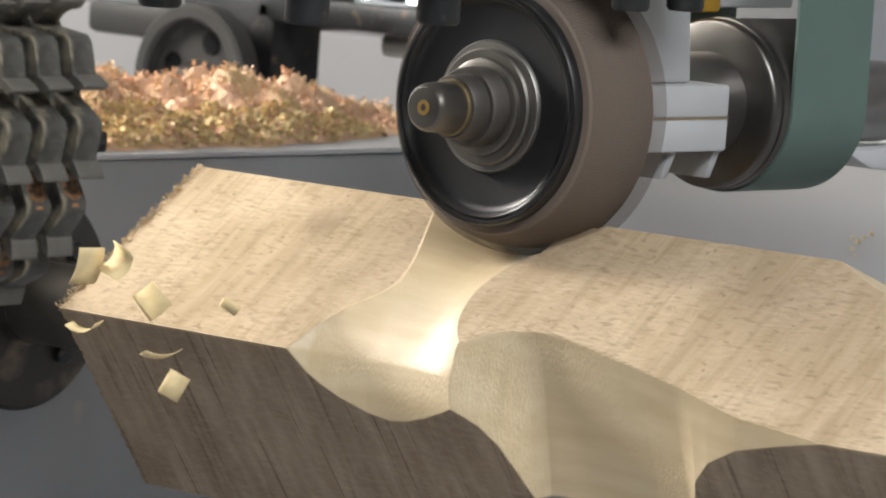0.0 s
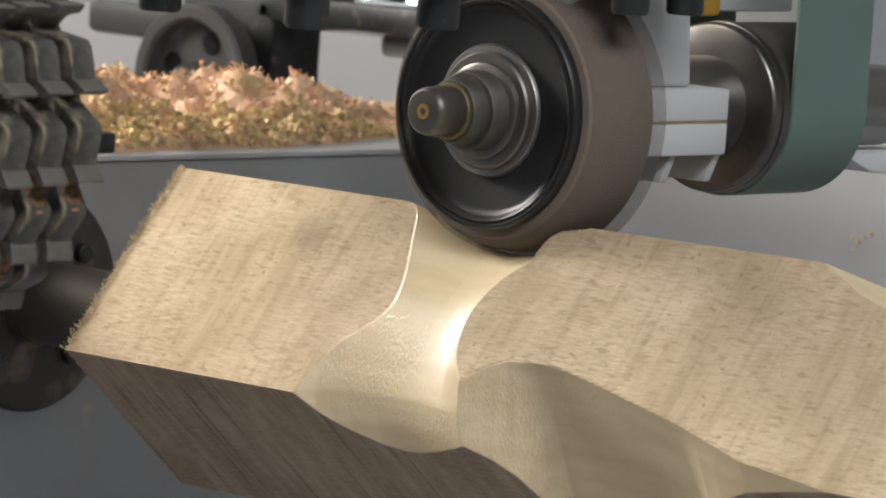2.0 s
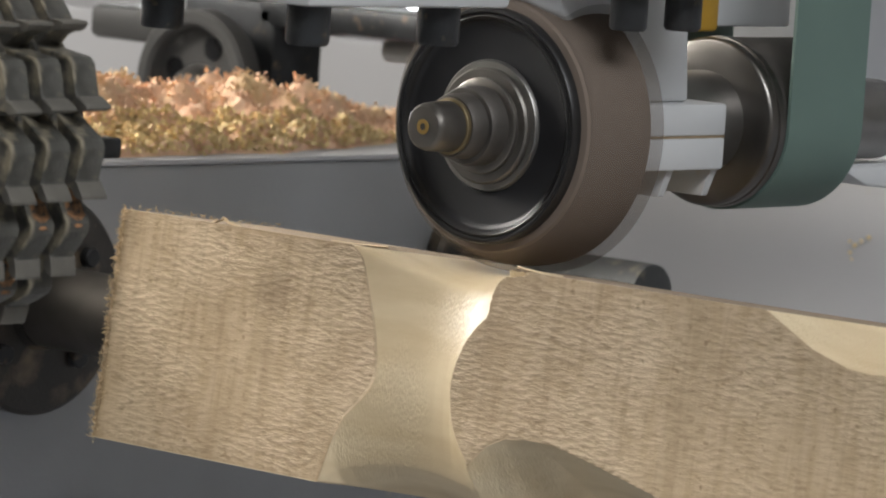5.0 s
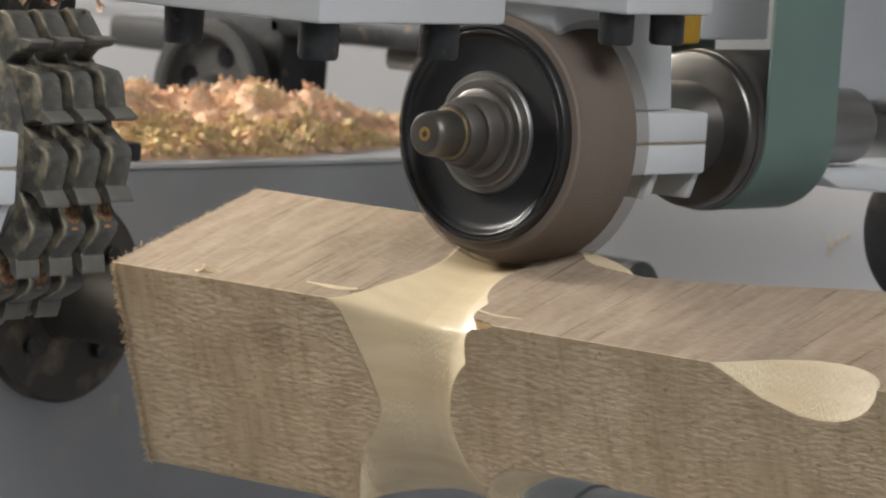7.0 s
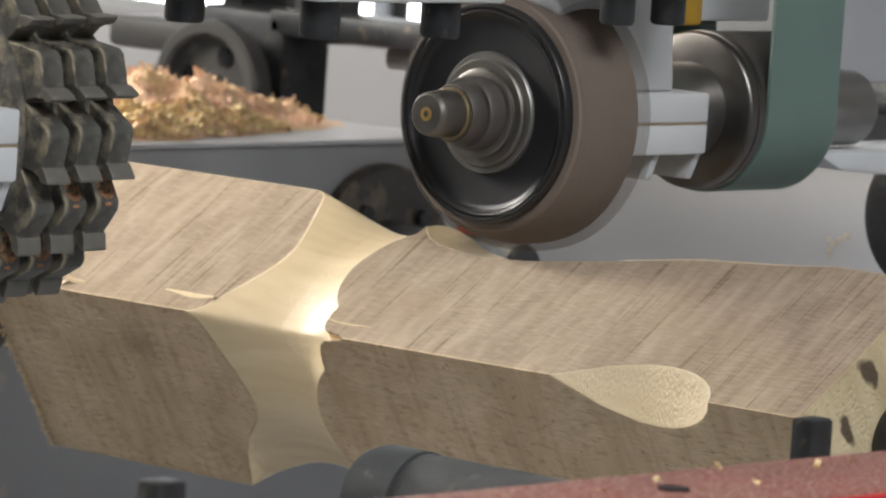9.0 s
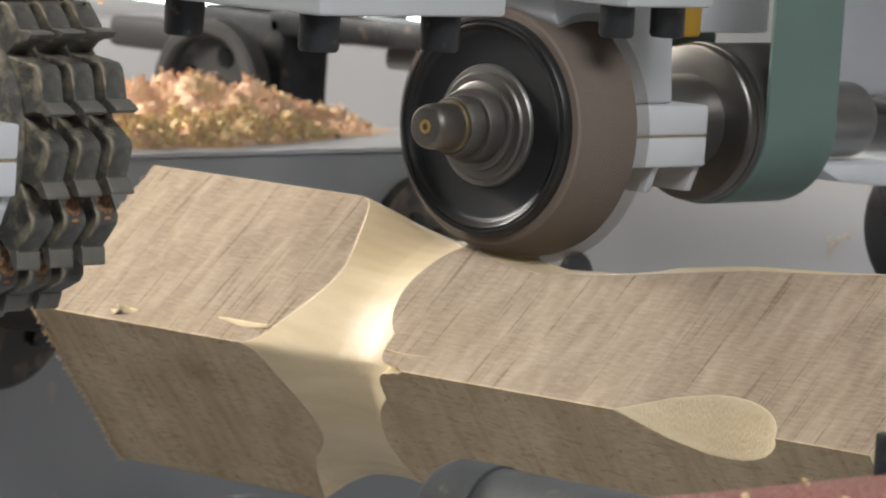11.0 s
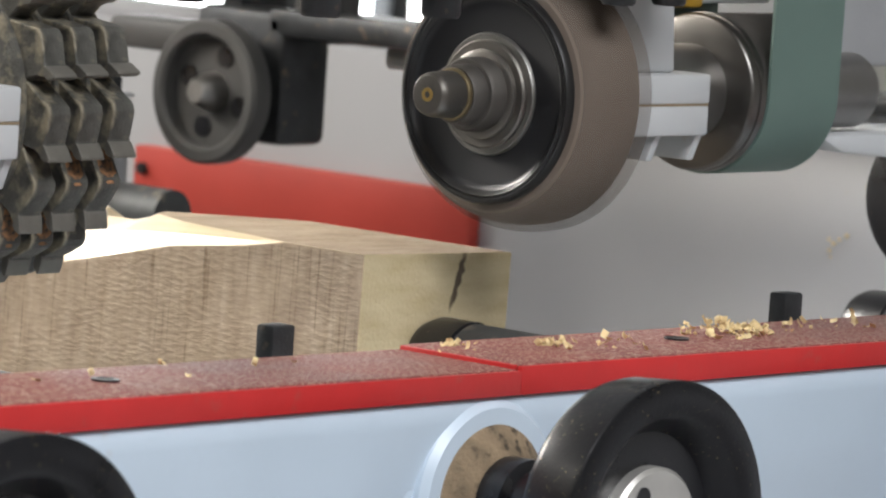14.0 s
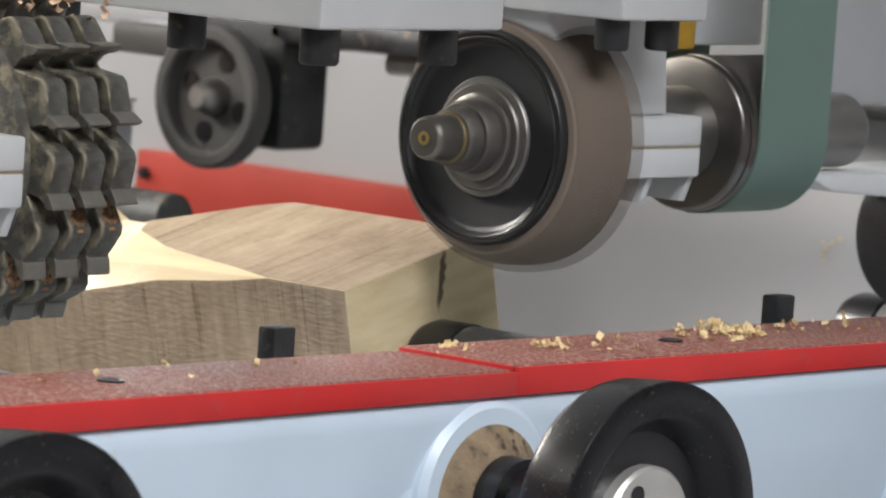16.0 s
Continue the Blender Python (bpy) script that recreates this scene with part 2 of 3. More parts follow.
part("bright_bush", lathe([(WY - 0.40, 0.011), (WY - 0.20, 0.011), (WY - 0.198, 0.0095), (WY - 0.12, 0.0095)], "y", (WX + 0.1, 0, 1.156), 32), M_SILVER, far_unit)
part("hanger", box(0.70, 0.76, WY - 0.045, WY - 0.02, 1.16, 1.6, 0.004), M_FARGREY, far_unit)
part("hanger", box(0.70, 0.76, WY + 0.04, WY + 0.065, 1.16, 1.6, 0.004), M_DARK, far_unit)
part("crossbar", box(0.68, 0.95, WY - 0.9, WY + 0.1, 1.6, 1.68, 0.004), M_DARK, far_unit)
part("pillar", box(0.86, 0.915, WY - 0.9, WY - 0.82, 0.0, 1.6, 0.004), M_PANEL, far_unit)

# ---- headstock on the sliding table ----
headstock = thing("headstock", "grey cast headstock box with black spindle flanges", "headstock")
part("housing", box(-1.1, 0.604, 0.65, 0.95, 0.72, 1.106, 0.004), M_GREY, headstock)
part("cover_plate", box(-1.1, 0.6045, 0.6485, 0.95, 1.1062, 1.110, 0.001), M_PANEL, headstock, "light grey top cover")
for k, x in enumerate((0.05 - 0.455, 0.05, 0.05 + 0.455)):
    fl = part("spindle_flange", lathe([(0.651, 0.073), (0.64, 0.073), (0.637, 0.070), (0.636, 0.03), (0.63, 0.028), (0.63, 0.0)], "y", (x, 0, 1.0183), 64), M_FLANGE, headstock, "oily black spindle flange")
    for j in range(4):
        a = radians(40 + 90 * j)
        part("flange_bolt", lathe([(0.638, 0.0065), (0.631, 0.0065), (0.630, 0.0055), (0.630, 0.0)], "y", (x + 0.047 * math.cos(a), 0, 1.0183 + 0.047 * math.sin(a)), 16), M_DARK, fl)
    if k == 1:
        part("drive_shaft", lathe([(0.64, 0.027), (0.52, 0.027), (0.505, 0.025)], "y", (x, 0, 1.0183), 40), M_STEELDK, headstock, "brown oiled steel drive shaft")
    else:
        part("drive_shaft", lathe([(0.64, 0.0225), (0.502, 0.0225), (0.498, 0.0222), (0.497, 0.019), (0.497, 0.0)], "y", (x, 0, 1.0235), 40), M_QUILL, headstock, "dark steel drive shaft")
for x in (0.593, 0.128):
    part("stud", box(x - 0.0072, x + 0.0098, 0.662, 0.678, 1.1095, 1.1235, 0.002), M_DARK, headstock)

# ---- tailstock beam on the sliding table ----
tail = thing("tailstock_beam", "pale blue tailstock beam capped with dusty red plates", "tailstock")
HZ = 1.0065
BX = [-1.212, -0.745, -0.278, 0.189, 0.656]
for i in range(4):
    a, b = BX[i], BX[i + 1]
    part("cap_plate", prism([(a + 0.0012, 1.0655), (a + 0.0012, 1.0806), (b - 0.0012, 1.0780), (b - 0.0012, 1.0655)], "y", -0.5445, -0.457, 0.0007), M_REDDUST, tail, "dusty red cap plate")
    part("cap_lip", prism([(a + 0.0001, 1.0642), (a + 0.0001, 1.0800), (b - 0.0001, 1.0774), (b - 0.0001, 1.0642)], "y", -0.5475, -0.5435, 0.0003), M_RED, tail, "bright red front lip")
    part("cap_joint", box(a - 0.0022, a + 0.0013, -0.5425, -0.4585, 1.066, 1.0803, 0.0004), M_RED, tail, "red joint edge")
    for dx in (-0.27, ):
        part("cap_screw", lathe([(1.0784, 0.0075), (1.0806, 0.0075), (1.0808, 0.006), (1.0801, 0.004), (1.0801, 0.0)], "z", (BX[i + 1] + dx, -0.497, 0), 24), M_BLACK, tail)
part("beam_body", box(-1.22, 0.66, -0.529, -0.45, 0.72, 1.064, 0.003), M_BLUE, tail)
part("top_band", prism([(-0.52, 1.0635), (-0.5445, 1.0635), (-0.5450, 1.052), (-0.5405, 1.015), (-0.5300, 0.965), (-0.52, 0.960)], "x", -1.22, 0.66, 0.0025), M_BLUE, tail)
for k, x in enumerate((-0.298 - STATION, -0.298, -0.298 + STATION)):
    part("rib", box(x - 0.072, x + 0.072, -0.5405, -0.522, 0.73, 1.045, 0.012, 4), M_BLUE, tail, "raised pale blue rib")
    part("boss", lathe([(-0.53, 0.057), (-0.5445, 0.056), (-0.5485, 0.052), (-0.5485, 0.0)], "y", (x, 0, HZ), 48), M_BLUE, tail, "round pale blue boss")
    part("dust_ring", lathe([(-0.5480, 0.0430), (-0.5505, 0.0420), (-0.5560, 0.033), (-0.5600, 0.026)], "y", (x, 0, HZ), 48), M_SAWDUST, tail, "caked sawdust round the stem")
    stem = part("wheel_stem", lathe([(-0.545, 0.027), (-0.575, 0.027), (-0.578, 0.022), (-0.60, 0.022), (-0.604, 0.018), (-0.65, 0.018)], "y", (x, 0, HZ), 40), M_BLACK, tail, "dusty black stem")
    wheel = part("handwheel", lathe([(-0.638, 0.056), (-0.634, 0.062), (-0.633, 0.076), (-0.636, 0.0800), (-0.640, 0.0812), (-0.6685, 0.0835), (-0.6705, 0.0832), (-0.6715, 0.0820), (-0.6715, 0.066), (-0.669, 0.0625), (-0.657, 0.055), (-0.652, 0.052)], "y", (x, 0, HZ), 96, True), M_WHEEL, tail, "black handwheel dusted with shavings")
    part("web", lathe([(-0.640, 0.056), (-0.655, 0.056), (-0.655, 0.0)], "y", (x, 0, HZ), 64), M_BLACK, wheel)
    part("hub_plate", lathe([(-0.654, 0.036), (-0.662, 0.036), (-0.664, 0.034), (-0.664, 0.0)], "y", (x, 0, HZ), 64), M_SILVER, wheel, "bare metal hub plate")
    for j in range(3):
        a = radians(120 + 120 * j)
        part("hub_hole", lathe([(-0.6635, 0.0055), (-0.6646, 0.0055), (-0.6646, 0.0)], "y", (x + 0.024 * math.cos(a), 0, HZ + 0.024 * math.sin(a)), 24), M_BLACK, wheel)
    part("stud", box(x - 0.049, x - 0.031, -0.424, -0.410, 1.03, 1.0895, 0.002), M_DARK, tail, "square dark steel stud")
for k, x in enumerate((0.05 - STATION, 0.05, 0.05 + STATION)):
    q = part("quill", lathe([(-0.46, 0.028), (-0.228, 0.028), (-0.224, 0.025), (-0.224, 0.0)], "y", (x, 0, 1.0205), 48), M_QUILL, tail, "dusty steel tailstock quill")
    part("cup", lathe([(-0.226, 0.030), (-0.2, 0.030), (-0.1925, 0.027), (-0.1925, 0.0)], "y", (x, 0, 1.0195), 40), M_BLACK if k else M_QUILL, q, "black clamping cup")

# ---- carved work piece ----
HALF = 0.0716
Y0, Y1 = -0.1916, 0.5058
NECK_C = [(-1, 0.2), (0.165, 0.2), (0.1725, 0.1013), (0.177, 0.0945), (0.187, 0.0875), (0.20, 0.0822), (0.215, 0.0795), (0.230, 0.0784), (0.245, 0.0800), (0.262, 0.0850), (0.285, 0.0932), (0.313, 0.1013), (0.33, 0.107), (0.34, 0.2), (1, 0.2)]
NECK_F = [(-1, 0.2), (0.19, 0.2), (0.2, 0.083), (0.2195, 0.0716), (0.226, 0.0697), (0.235, 0.0682), (0.245, 0.0675), (0.255, 0.0680), (0.268, 0.0698), (0.281, 0.0716), (0.30, 0.075), (0.33, 0.09), (0.34, 0.2), (1, 0.2)]
NECK_D = [(-1, 0.2), (0.15, 0.2), (0.165, 0.12), (0.18, 0.094), (0.19, 0.0865), (0.2056, 0.0822), (0.2221, 0.0790), (0.2381, 0.0769), (0.2522, 0.0762), (0.2687, 0.0773), (0.2873, 0.0810), (0.298, 0.0850), (0.3056, 0.0895), (0.3145, 0.1013), (0.325, 0.13), (0.34, 0.2), (1, 0.2)]
LONG_A = [(-1, 0.0005), (-0.08, 0.0005), (-0.015, 0.009), (0.035, 0.024), (0.085, 0.036), (0.115, 0.043), (0.135, 0.047), (0.155, 0.048), (0.175, 0.046), (0.187, 0.040), (0.195, 0.032), (0.205, 0.018), (0.215, 0.0005), (1, 0.0005)]
LONG_B = [(-1, 0.0005), (-0.082, 0.0005), (-0.05, 0.008), (-0.015, 0.018), (0.01, 0.032), (0.025, 0.048), (0.04, 0.085), (0.07, 0.115), (0.13, 0.115), (0.152, 0.105), (0.16, 0.084), (0.17, 0.050), (0.18, 0.036), (0.19, 0.030), (0.205, 0.022), (0.215, 0.0005), (1, 0.0005)]
LONG_C = [(-1, 0.0005), (-0.122, 0.0005), (-0.085, 0.0070), (-0.018, 0.0150), (0.034, 0.0270), (0.087, 0.0380), (0.1305, 0.0440), (0.155, 0.0410), (0.175, 0.0380), (0.187, 0.033), (0.195, 0.026), (0.205, 0.015), (0.215, 0.0005), (1, 0.0005)]
LONG_D = [(-1, 0.0006), (-0.122, 0.0006), (-0.085, 0.010), (-0.018, 0.0225), (0.0, 0.028), (0.0184, 0.037), (0.0416, 0.0475), (0.048, 0.056), (0.06, 0.080), (0.08, 0.105), (0.13, 0.110), (0.152, 0.09), (0.16, 0.070), (0.17, 0.041), (0.18, 0.030), (0.19, 0.025), (0.205, 0.018), (0.215, 0.0005), (1, 0.0005)]
LONG_E = [(-1, 0.0005), (-0.012, 0.0005), (0.01, 0.02), (0.0477, 0.070), (0.08, 0.1), (0.13, 0.1), (0.16, 0.06), (0.19, 0.03), (0.215, 0.0005), (1, 0.0005)]
TEAR_P = [(-1, 0.2), (-0.128, 0.2), (-0.1225, 0.1013), (-0.1215, 0.0985), (-0.119, 0.0952), (-0.114, 0.0912), (-0.107, 0.0876), (-0.098, 0.0848), (-0.088, 0.0830), (-0.076, 0.0824), (-0.06, 0.0834), (-0.035, 0.0886), (0.001, 0.1013), (0.02, 0.2), (1, 0.2)]


def along(table, y):
    for (a, p), (b, q) in zip(table, table[1:]):
        if a <= y <= b:
            u = (y - a) / (b - a)
            return p + (q - p) * u
    return 0.2


def work_piece():
    """A square post: at each place along it, every point of the square outline is drawn in to the cut radius."""
    ny, ns = 800, 96
    outline = []
    for k in range(4):
        for j in range(ns):
            s = -1 + 2 * j / ns
            p = {0: (1, s), 1: (-s, 1), 2: (-1, -s), 3: (s, -1)}[k]
            outline.append((p[0] * HALF, p[1] * HALF))
    n = len(outline)
    verts, cut = [], []
    polar = [(math.hypot(x, z), math.atan2(z, x)) for x, z in outline]
    for i in range(ny + 1):
        y = Y0 + (Y1 - Y0) * i / ny
        nc, nf, nd, tp, la, lb, lc, ld, le = (along(t, y) for t in (NECK_C, NECK_F, NECK_D, TEAR_P, LONG_A, LONG_B, LONG_C, LONG_D, LONG_E))
        for (x, z), (r, a) in zip(outline, polar):
            w = (r / HALF - 1) / 0.41421
            w += ((w - w ** 10 / 10) / 0.9 - w) * max(0.0, min(1.0, (y - 0.205) / 0.03))
            deg = math.degrees(a) % 360
            if 90 < deg <= 135:
                lim = nf + (nd - nf) * w
            elif 135 < deg <= 225:
                lim = nd + (nc - nd) * max(0, deg - 180) / 45
            else:
                side = nf + 0.0172 if 225 < deg <= 315 else nf
                lim = side + (nc - side) * w
            d = abs((a - radians(45) + math.pi) % (2 * math.pi) - math.pi)
            if d < 0.85 and tp < 0.19:
                lim = min(lim, tp / math.cos(d) ** 1.04)
            for p, q, den in ((la, lb, x / la - z / lb), (lc, ld, z / lc - x / ld), (le, 0.6 * le, x / le + z / (0.6 * le))):
                top = 1 - HALF / p - HALF / q
                if den < 0 and top / den > 0:
                    flat = max(0.03, r * top / den)
                    lim = min(lim, flat if p == la else r - (r - flat) * 0.62)
            c = r - lim
            k = min(1.0, lim / r)
            ragged = 0.0
            if i >= ny - 3 and c < 0:
                ragged = noise.noise((x * 240, z * 240, i * 0.7)) * 0.0032
            verts.append((x * k, y + ragged, z * k))
            cut.append(c)
    faces = []
    for i in range(ny):
        for j in range(n):
            a, b = i * n + j, i * n + (j + 1) % n
            faces.append((a, b, b + n, a + n))
    me = bpy.data.meshes.new("work_piece")
    ends = []
    for first, y in ((0, Y0), (ny * n, Y1)):
        rim = verts[first:first + n]
        end = bpy.data.meshes.new("end_face")
        end.from_pydata(rim + [(0, y, 0)], [], [(n, (j + 1) % n, j) if y == Y0 else (n, j, (j + 1) % n) for j in range(n)])
        mark = end.attributes.new("carved", "FLOAT", "POINT")
        mark.data.foreach_set("value", [-1.0] * (n + 1))
        ends.append(end)
    me.from_pydata(verts, [], faces)
    at = me.attributes.new("carved", "FLOAT", "POINT")
    at.data.foreach_set("value", cut)
    me.polygons.foreach_set("use_smooth", [True] * len(me.polygons))
    me.set_sharp_from_angle(angle=radians(38))
    return me, ends


def wood_material():
    m = bpy.data.materials.new("pale_sawn_wood")
    m.use_nodes = True
    nt = m.node_tree
    L, N = nt.links.new, nt.nodes.new
    bs = nt.nodes["Principled BSDF"]

    def tex(scale, stretch, detail=5, turn=0.0):
        tc = N("ShaderNodeTexCoord")
        mp = N("ShaderNodeMapping")
        mp.inputs["Scale"].default_value = stretch
        mp.inputs["Rotation"].default_value = (0, 0, turn)
        n = N("ShaderNodeTexNoise")
        n.inputs["Scale"].default_value, n.inputs["Detail"].default_value = scale, detail
        L(tc.outputs["Object"], mp.inputs["Vector"])
        L(mp.outputs["Vector"], n.inputs["Vector"])
        return n.outputs["Fac"]

    def ramp(f, a, b, ca, cb):
        r = N("ShaderNodeValToRGB")
        r.color_ramp.elements[0].position, r.color_ramp.elements[1].position = a, b
        r.color_ramp.elements[0].color, r.color_ramp.elements[1].color = (*ca, 1), (*cb, 1)
        L(f, r.inputs["Fac"])
        return r.outputs["Color"]

    def mix(f, a, b, mode="MIX"):
        x = N("ShaderNodeMix")
        x.data_type, x.blend_type = "RGBA", mode
        for v, s in ((f, "Factor"), (a, "A"), (b, "B")):
            if isinstance(v, (int, float)):
                x.inputs[s].default_value = v
            elif isinstance(v, tuple):
                x.inputs[s].default_value = (*v, 1)
            else:
                L(v, x.inputs[s])
        return x.outputs["Result"]

    def rng(f, a, b, c=0.0, d=1.0):
        r = N("ShaderNodeMapRange")
        for s, v in zip(("From Min", "From Max", "To Min", "To Max"), (a, b, c, d)):
            r.inputs[s].default_value = v
        L(f, r.inputs["Value"])
        return r.outputs["Result"]

    # sawn faces: two of them pale, two weathered; saw marks across, torn pits, stains, a knot
    pos = N("ShaderNodeTexCoord")
    spl = N("ShaderNodeSeparateXYZ")
    L(pos.outputs["Object"], spl.inputs[0])
    marks = tex(60, (0.4, 2.0, 0.4), 4)
    lines = tex(95, (0.1, 3.2, 0.1), 3)
    fuzz = tex(360, (1, 0.3, 1), 4)
    stains = tex(9, (1, 0.6, 1), 3)
    blotch = tex(24, (0.5, 1.3, 0.5), 4)
    pale = ramp(marks, 0.3, 0.7, (0.45, 0.335, 0.205), (0.57, 0.44, 0.29))
    patch = rng(tex(17, (1, 0.8, 1), 3), 0.34, 0.6, 0.2, 1.0)
    uneven = N("ShaderNodeMath")
    uneven.operation = "MULTIPLY"
    L(fuzz, uneven.inputs[0])
    L(patch, uneven.inputs[1])
    pale = mix(rng(uneven.outputs[0], 0.25, 0.60, 0, 0.7), pale, (0.70, 0.56, 0.39))
    pale = mix(rng(lines, 0.38, 0.28, 0, 0.15), pale, (0.34, 0.24, 0.14))
    pale = mix(rng(blotch, 0.5, 0.66, 0, 0.3), pale, (0.42, 0.32, 0.2))
    flecks = rng(tex(330, (1.0, 0.3, 1.0), 3), 0.42, 0.33, 0, 0.42)
    pale = mix(flecks, pale, (0.27, 0.185, 0.105))
    bands = tex(150, (0.06, 1.0, 0.06), 2)
    pale = mix(rng(bands, 0.45, 0.36, 0, 0.2), pale, (0.30, 0.21, 0.125))
    pits = rng(tex(170, (1.0, 0.7, 1.0), 2), 0.33, 0.27, 0, 0.6)
    pale = mix(pits, pale, (0.26, 0.17, 0.09))
    dull = ramp(marks, 0.3, 0.7, (0.29, 0.215, 0.15), (0.41, 0.32, 0.235))
    dull = mix(rng(blotch, 0.5, 0.62, 0, 0.55), dull, (0.24, 0.175, 0.125))
    dull = mix(rng(lines, 0.41, 0.31, 0, 0.65), dull, (0.13, 0.085, 0.05))
    dull = mix(rng(fuzz, 0.45, 0.7, 0, 0.3), dull, (0.52, 0.41, 0.28))
    is_pale = rng(spl.outputs["Z"], HALF - 0.002, HALF - 0.0005)
    sawn = mix(is_pale, dull, pale)
    sawn = mix(rng(stains, 0.5, 0.7, 0, 0.3), sawn, (0.32, 0.22, 0.13))
    dist = N("ShaderNodeVectorMath")
    dist.operation = "DISTANCE"
    dist.inputs[1].default_value = (0.0435, 0.37, HALF)
    warp = N("ShaderNodeMix")
    warp.data_type = "VECTOR"
    warp.inputs[0].default_value = 0.014
    L(pos.outputs["Object"], warp.inputs[4])
    wn = N("ShaderNodeTexNoise")
    wn.inputs["Scale"].default_value = 60
    L(pos.outputs["Object"], wn.inputs["Vector"])
    L(wn.outputs["Color"], warp.inputs[5])
    L(warp.outputs[1], dist.inputs[0])
    sawn = mix(rng(dist.outputs["Value"], 0.020, 0.006, 0, 0.5), sawn, (0.20, 0.13, 0.075))
    # planed cuts: pale, with long grain
    grain = tex(26, (3.0, 0.25, 3.0), 6)
    fresh = ramp(grain, 0.3, 0.7, (0.61, 0.475, 0.285), (0.72, 0.59, 0.39))
    at = N("ShaderNodeAttribute")
    at.attribute_name = "carved"
    is_cut = rng(at.outputs["Fac"], -0.0001, 0.0003)
    # end grain on the two ends
    tc = N("ShaderNodeTexCoord")
    sep = N("ShaderNodeSeparateXYZ")
    L(tc.outputs["Object"], sep.inputs[0])
    endm = rng(sep.outputs["Y"], Y0 + 0.0004, Y0 + 0.0002)
    endc = ramp(tex(16, (1.0, 1, 4.0), 5), 0.3, 0.72, (0.47, 0.365, 0.205), (0.62, 0.51, 0.325))

    def streak(cx, cz, dx, dz, length, width):
        """0 at the heart of a long blot, growing outwards."""
        size = math.hypot(dx, dz)
        dx, dz = dx / size, dz / size
        terms = []
        for ax, az, s in ((dx, dz, length), (-dz, dx, width)):
            dot = N("ShaderNodeVectorMath")
            dot.operation = "DOT_PRODUCT"
            L(warp.outputs[1], dot.inputs[0])
            dot.inputs[1].default_value = (ax / s, 0, az / s)
            m1 = N("ShaderNodeMath")
            m1.operation = "SUBTRACT"
            L(dot.outputs["Value"], m1.inputs[0])
            m1.inputs[1].default_value = (cx * ax + cz * az) / s
            m2 = N("ShaderNodeMath")
            m2.operation = "POWER"
            m3 = N("ShaderNodeMath")
            m3.operation = "ABSOLUTE"
            L(m1.outputs[0], m3.inputs[0])
            L(m3.outputs[0], m2.inputs[0])
            m2.inputs[1].default_value = 2
            terms.append(m2.outputs[0])
        ad = N("ShaderNodeMath")
        ad.operation = "ADD"
        L(terms[0], ad.inputs[0])
        L(terms[1], ad.inputs[1])
        return ad.outputs[0]

    for args in ((0.062, 0.012, 1, 0.4, 0.013, 0.0055), (-0.013, -0.046, 0.3, 1, 0.022, 0.0032), (0.045, 0.045, 1, 0.2, 0.012, 0.004)):
        endc = mix(rng(streak(*args), 1.3, 0.5, 0, 0.9), endc, (0.055, 0.03, 0.02))
    col = mix(is_cut, sawn, fresh)
    col = mix(endm, col, endc)
    L(col, bs.inputs["Base Color"])
    ro = rng(is_cut, 0, 1, 0.85, 0.41)
    L(ro, bs.inputs["Roughness"])
    ripple = tex(480, (0.7, 1.7, 0.7), 2)
    b1 = N("ShaderNodeBump")
    b1.inputs["Distance"].default_value = 0.0016
    mm = N("ShaderNodeMath")
    mm.operation = "ADD"
    L(rng(uneven.outputs[0], 0, 1, 0, 2.4), mm.inputs[0])
    L(marks, mm.inputs[1])
    hm = N("ShaderNodeMix")
    L(is_cut, hm.inputs[0])
    L(mm.outputs[0], hm.inputs[2])
    chatter = rng(tex(14, (1, 1, 1), 2), 0.45, 0.6)
    rp = N("ShaderNodeMath")
    rp.operation = "MULTIPLY"
    L(ripple, rp.inputs[0])
    L(chatter, rp.inputs[1])
    r2 = rng(rp.outputs[0], 0, 1, 0, 1.0)
    L(r2, hm.inputs[3])
    L(hm.outputs[0], b1.inputs["Height"])
    b1.inputs["Strength"].default_value = 0.55
    L(b1.outputs["Normal"], bs.inputs["Normal"])
    return m


M_SPLINTER = mat("fresh_splinter", (0.66, 0.52, 0.33), 0.7, 0, 0.12, 80, 0.2, 500)
M_WOOD = wood_material()
post, post_ends = work_piece()
WORK = part("wooden_work_piece", post, M_WOOD)
for end, words in zip(post_ends, ("pale end grain with dark stains", "ragged sawn end")):
    part("end_face", end, M_WOOD, WORK, words)
tagged(WORK, "pale square wooden post with a carved neck, clamped between spindles", "work piece")

def splinter(y0, y1, z, wide, lift):
    """A sliver torn up from the sawn face along the grain."""
    bm = bmesh.new()
    n, rings = 8, []
    for k in range(n + 1):
        u = k / n
        w = wide * (0.25 + 0.75 * math.sin(math.pi * min(1, 0.12 + 0.8 * u))) / 2
        y, x = y0 + (y1 - y0) * u, HALF - 0.0003 + lift * (1 - u) ** 2
        c = z + 0.0008 * math.sin(5 * u)
        rings.append([bm.verts.new(p) for p in ((x, y, c - w), (x + 0.0009, y, c), (x, y, c + w), (x - 0.0008, y, c))])
    for a, b in zip(rings, rings[1:]):
        for k in range(4):
            bm.faces.new((a[k], a[(k + 1) % 4], b[(k + 1) % 4], b[k]))
    bm.faces.new(rings[0])
    bm.faces.new(rings[-1])
    return bm


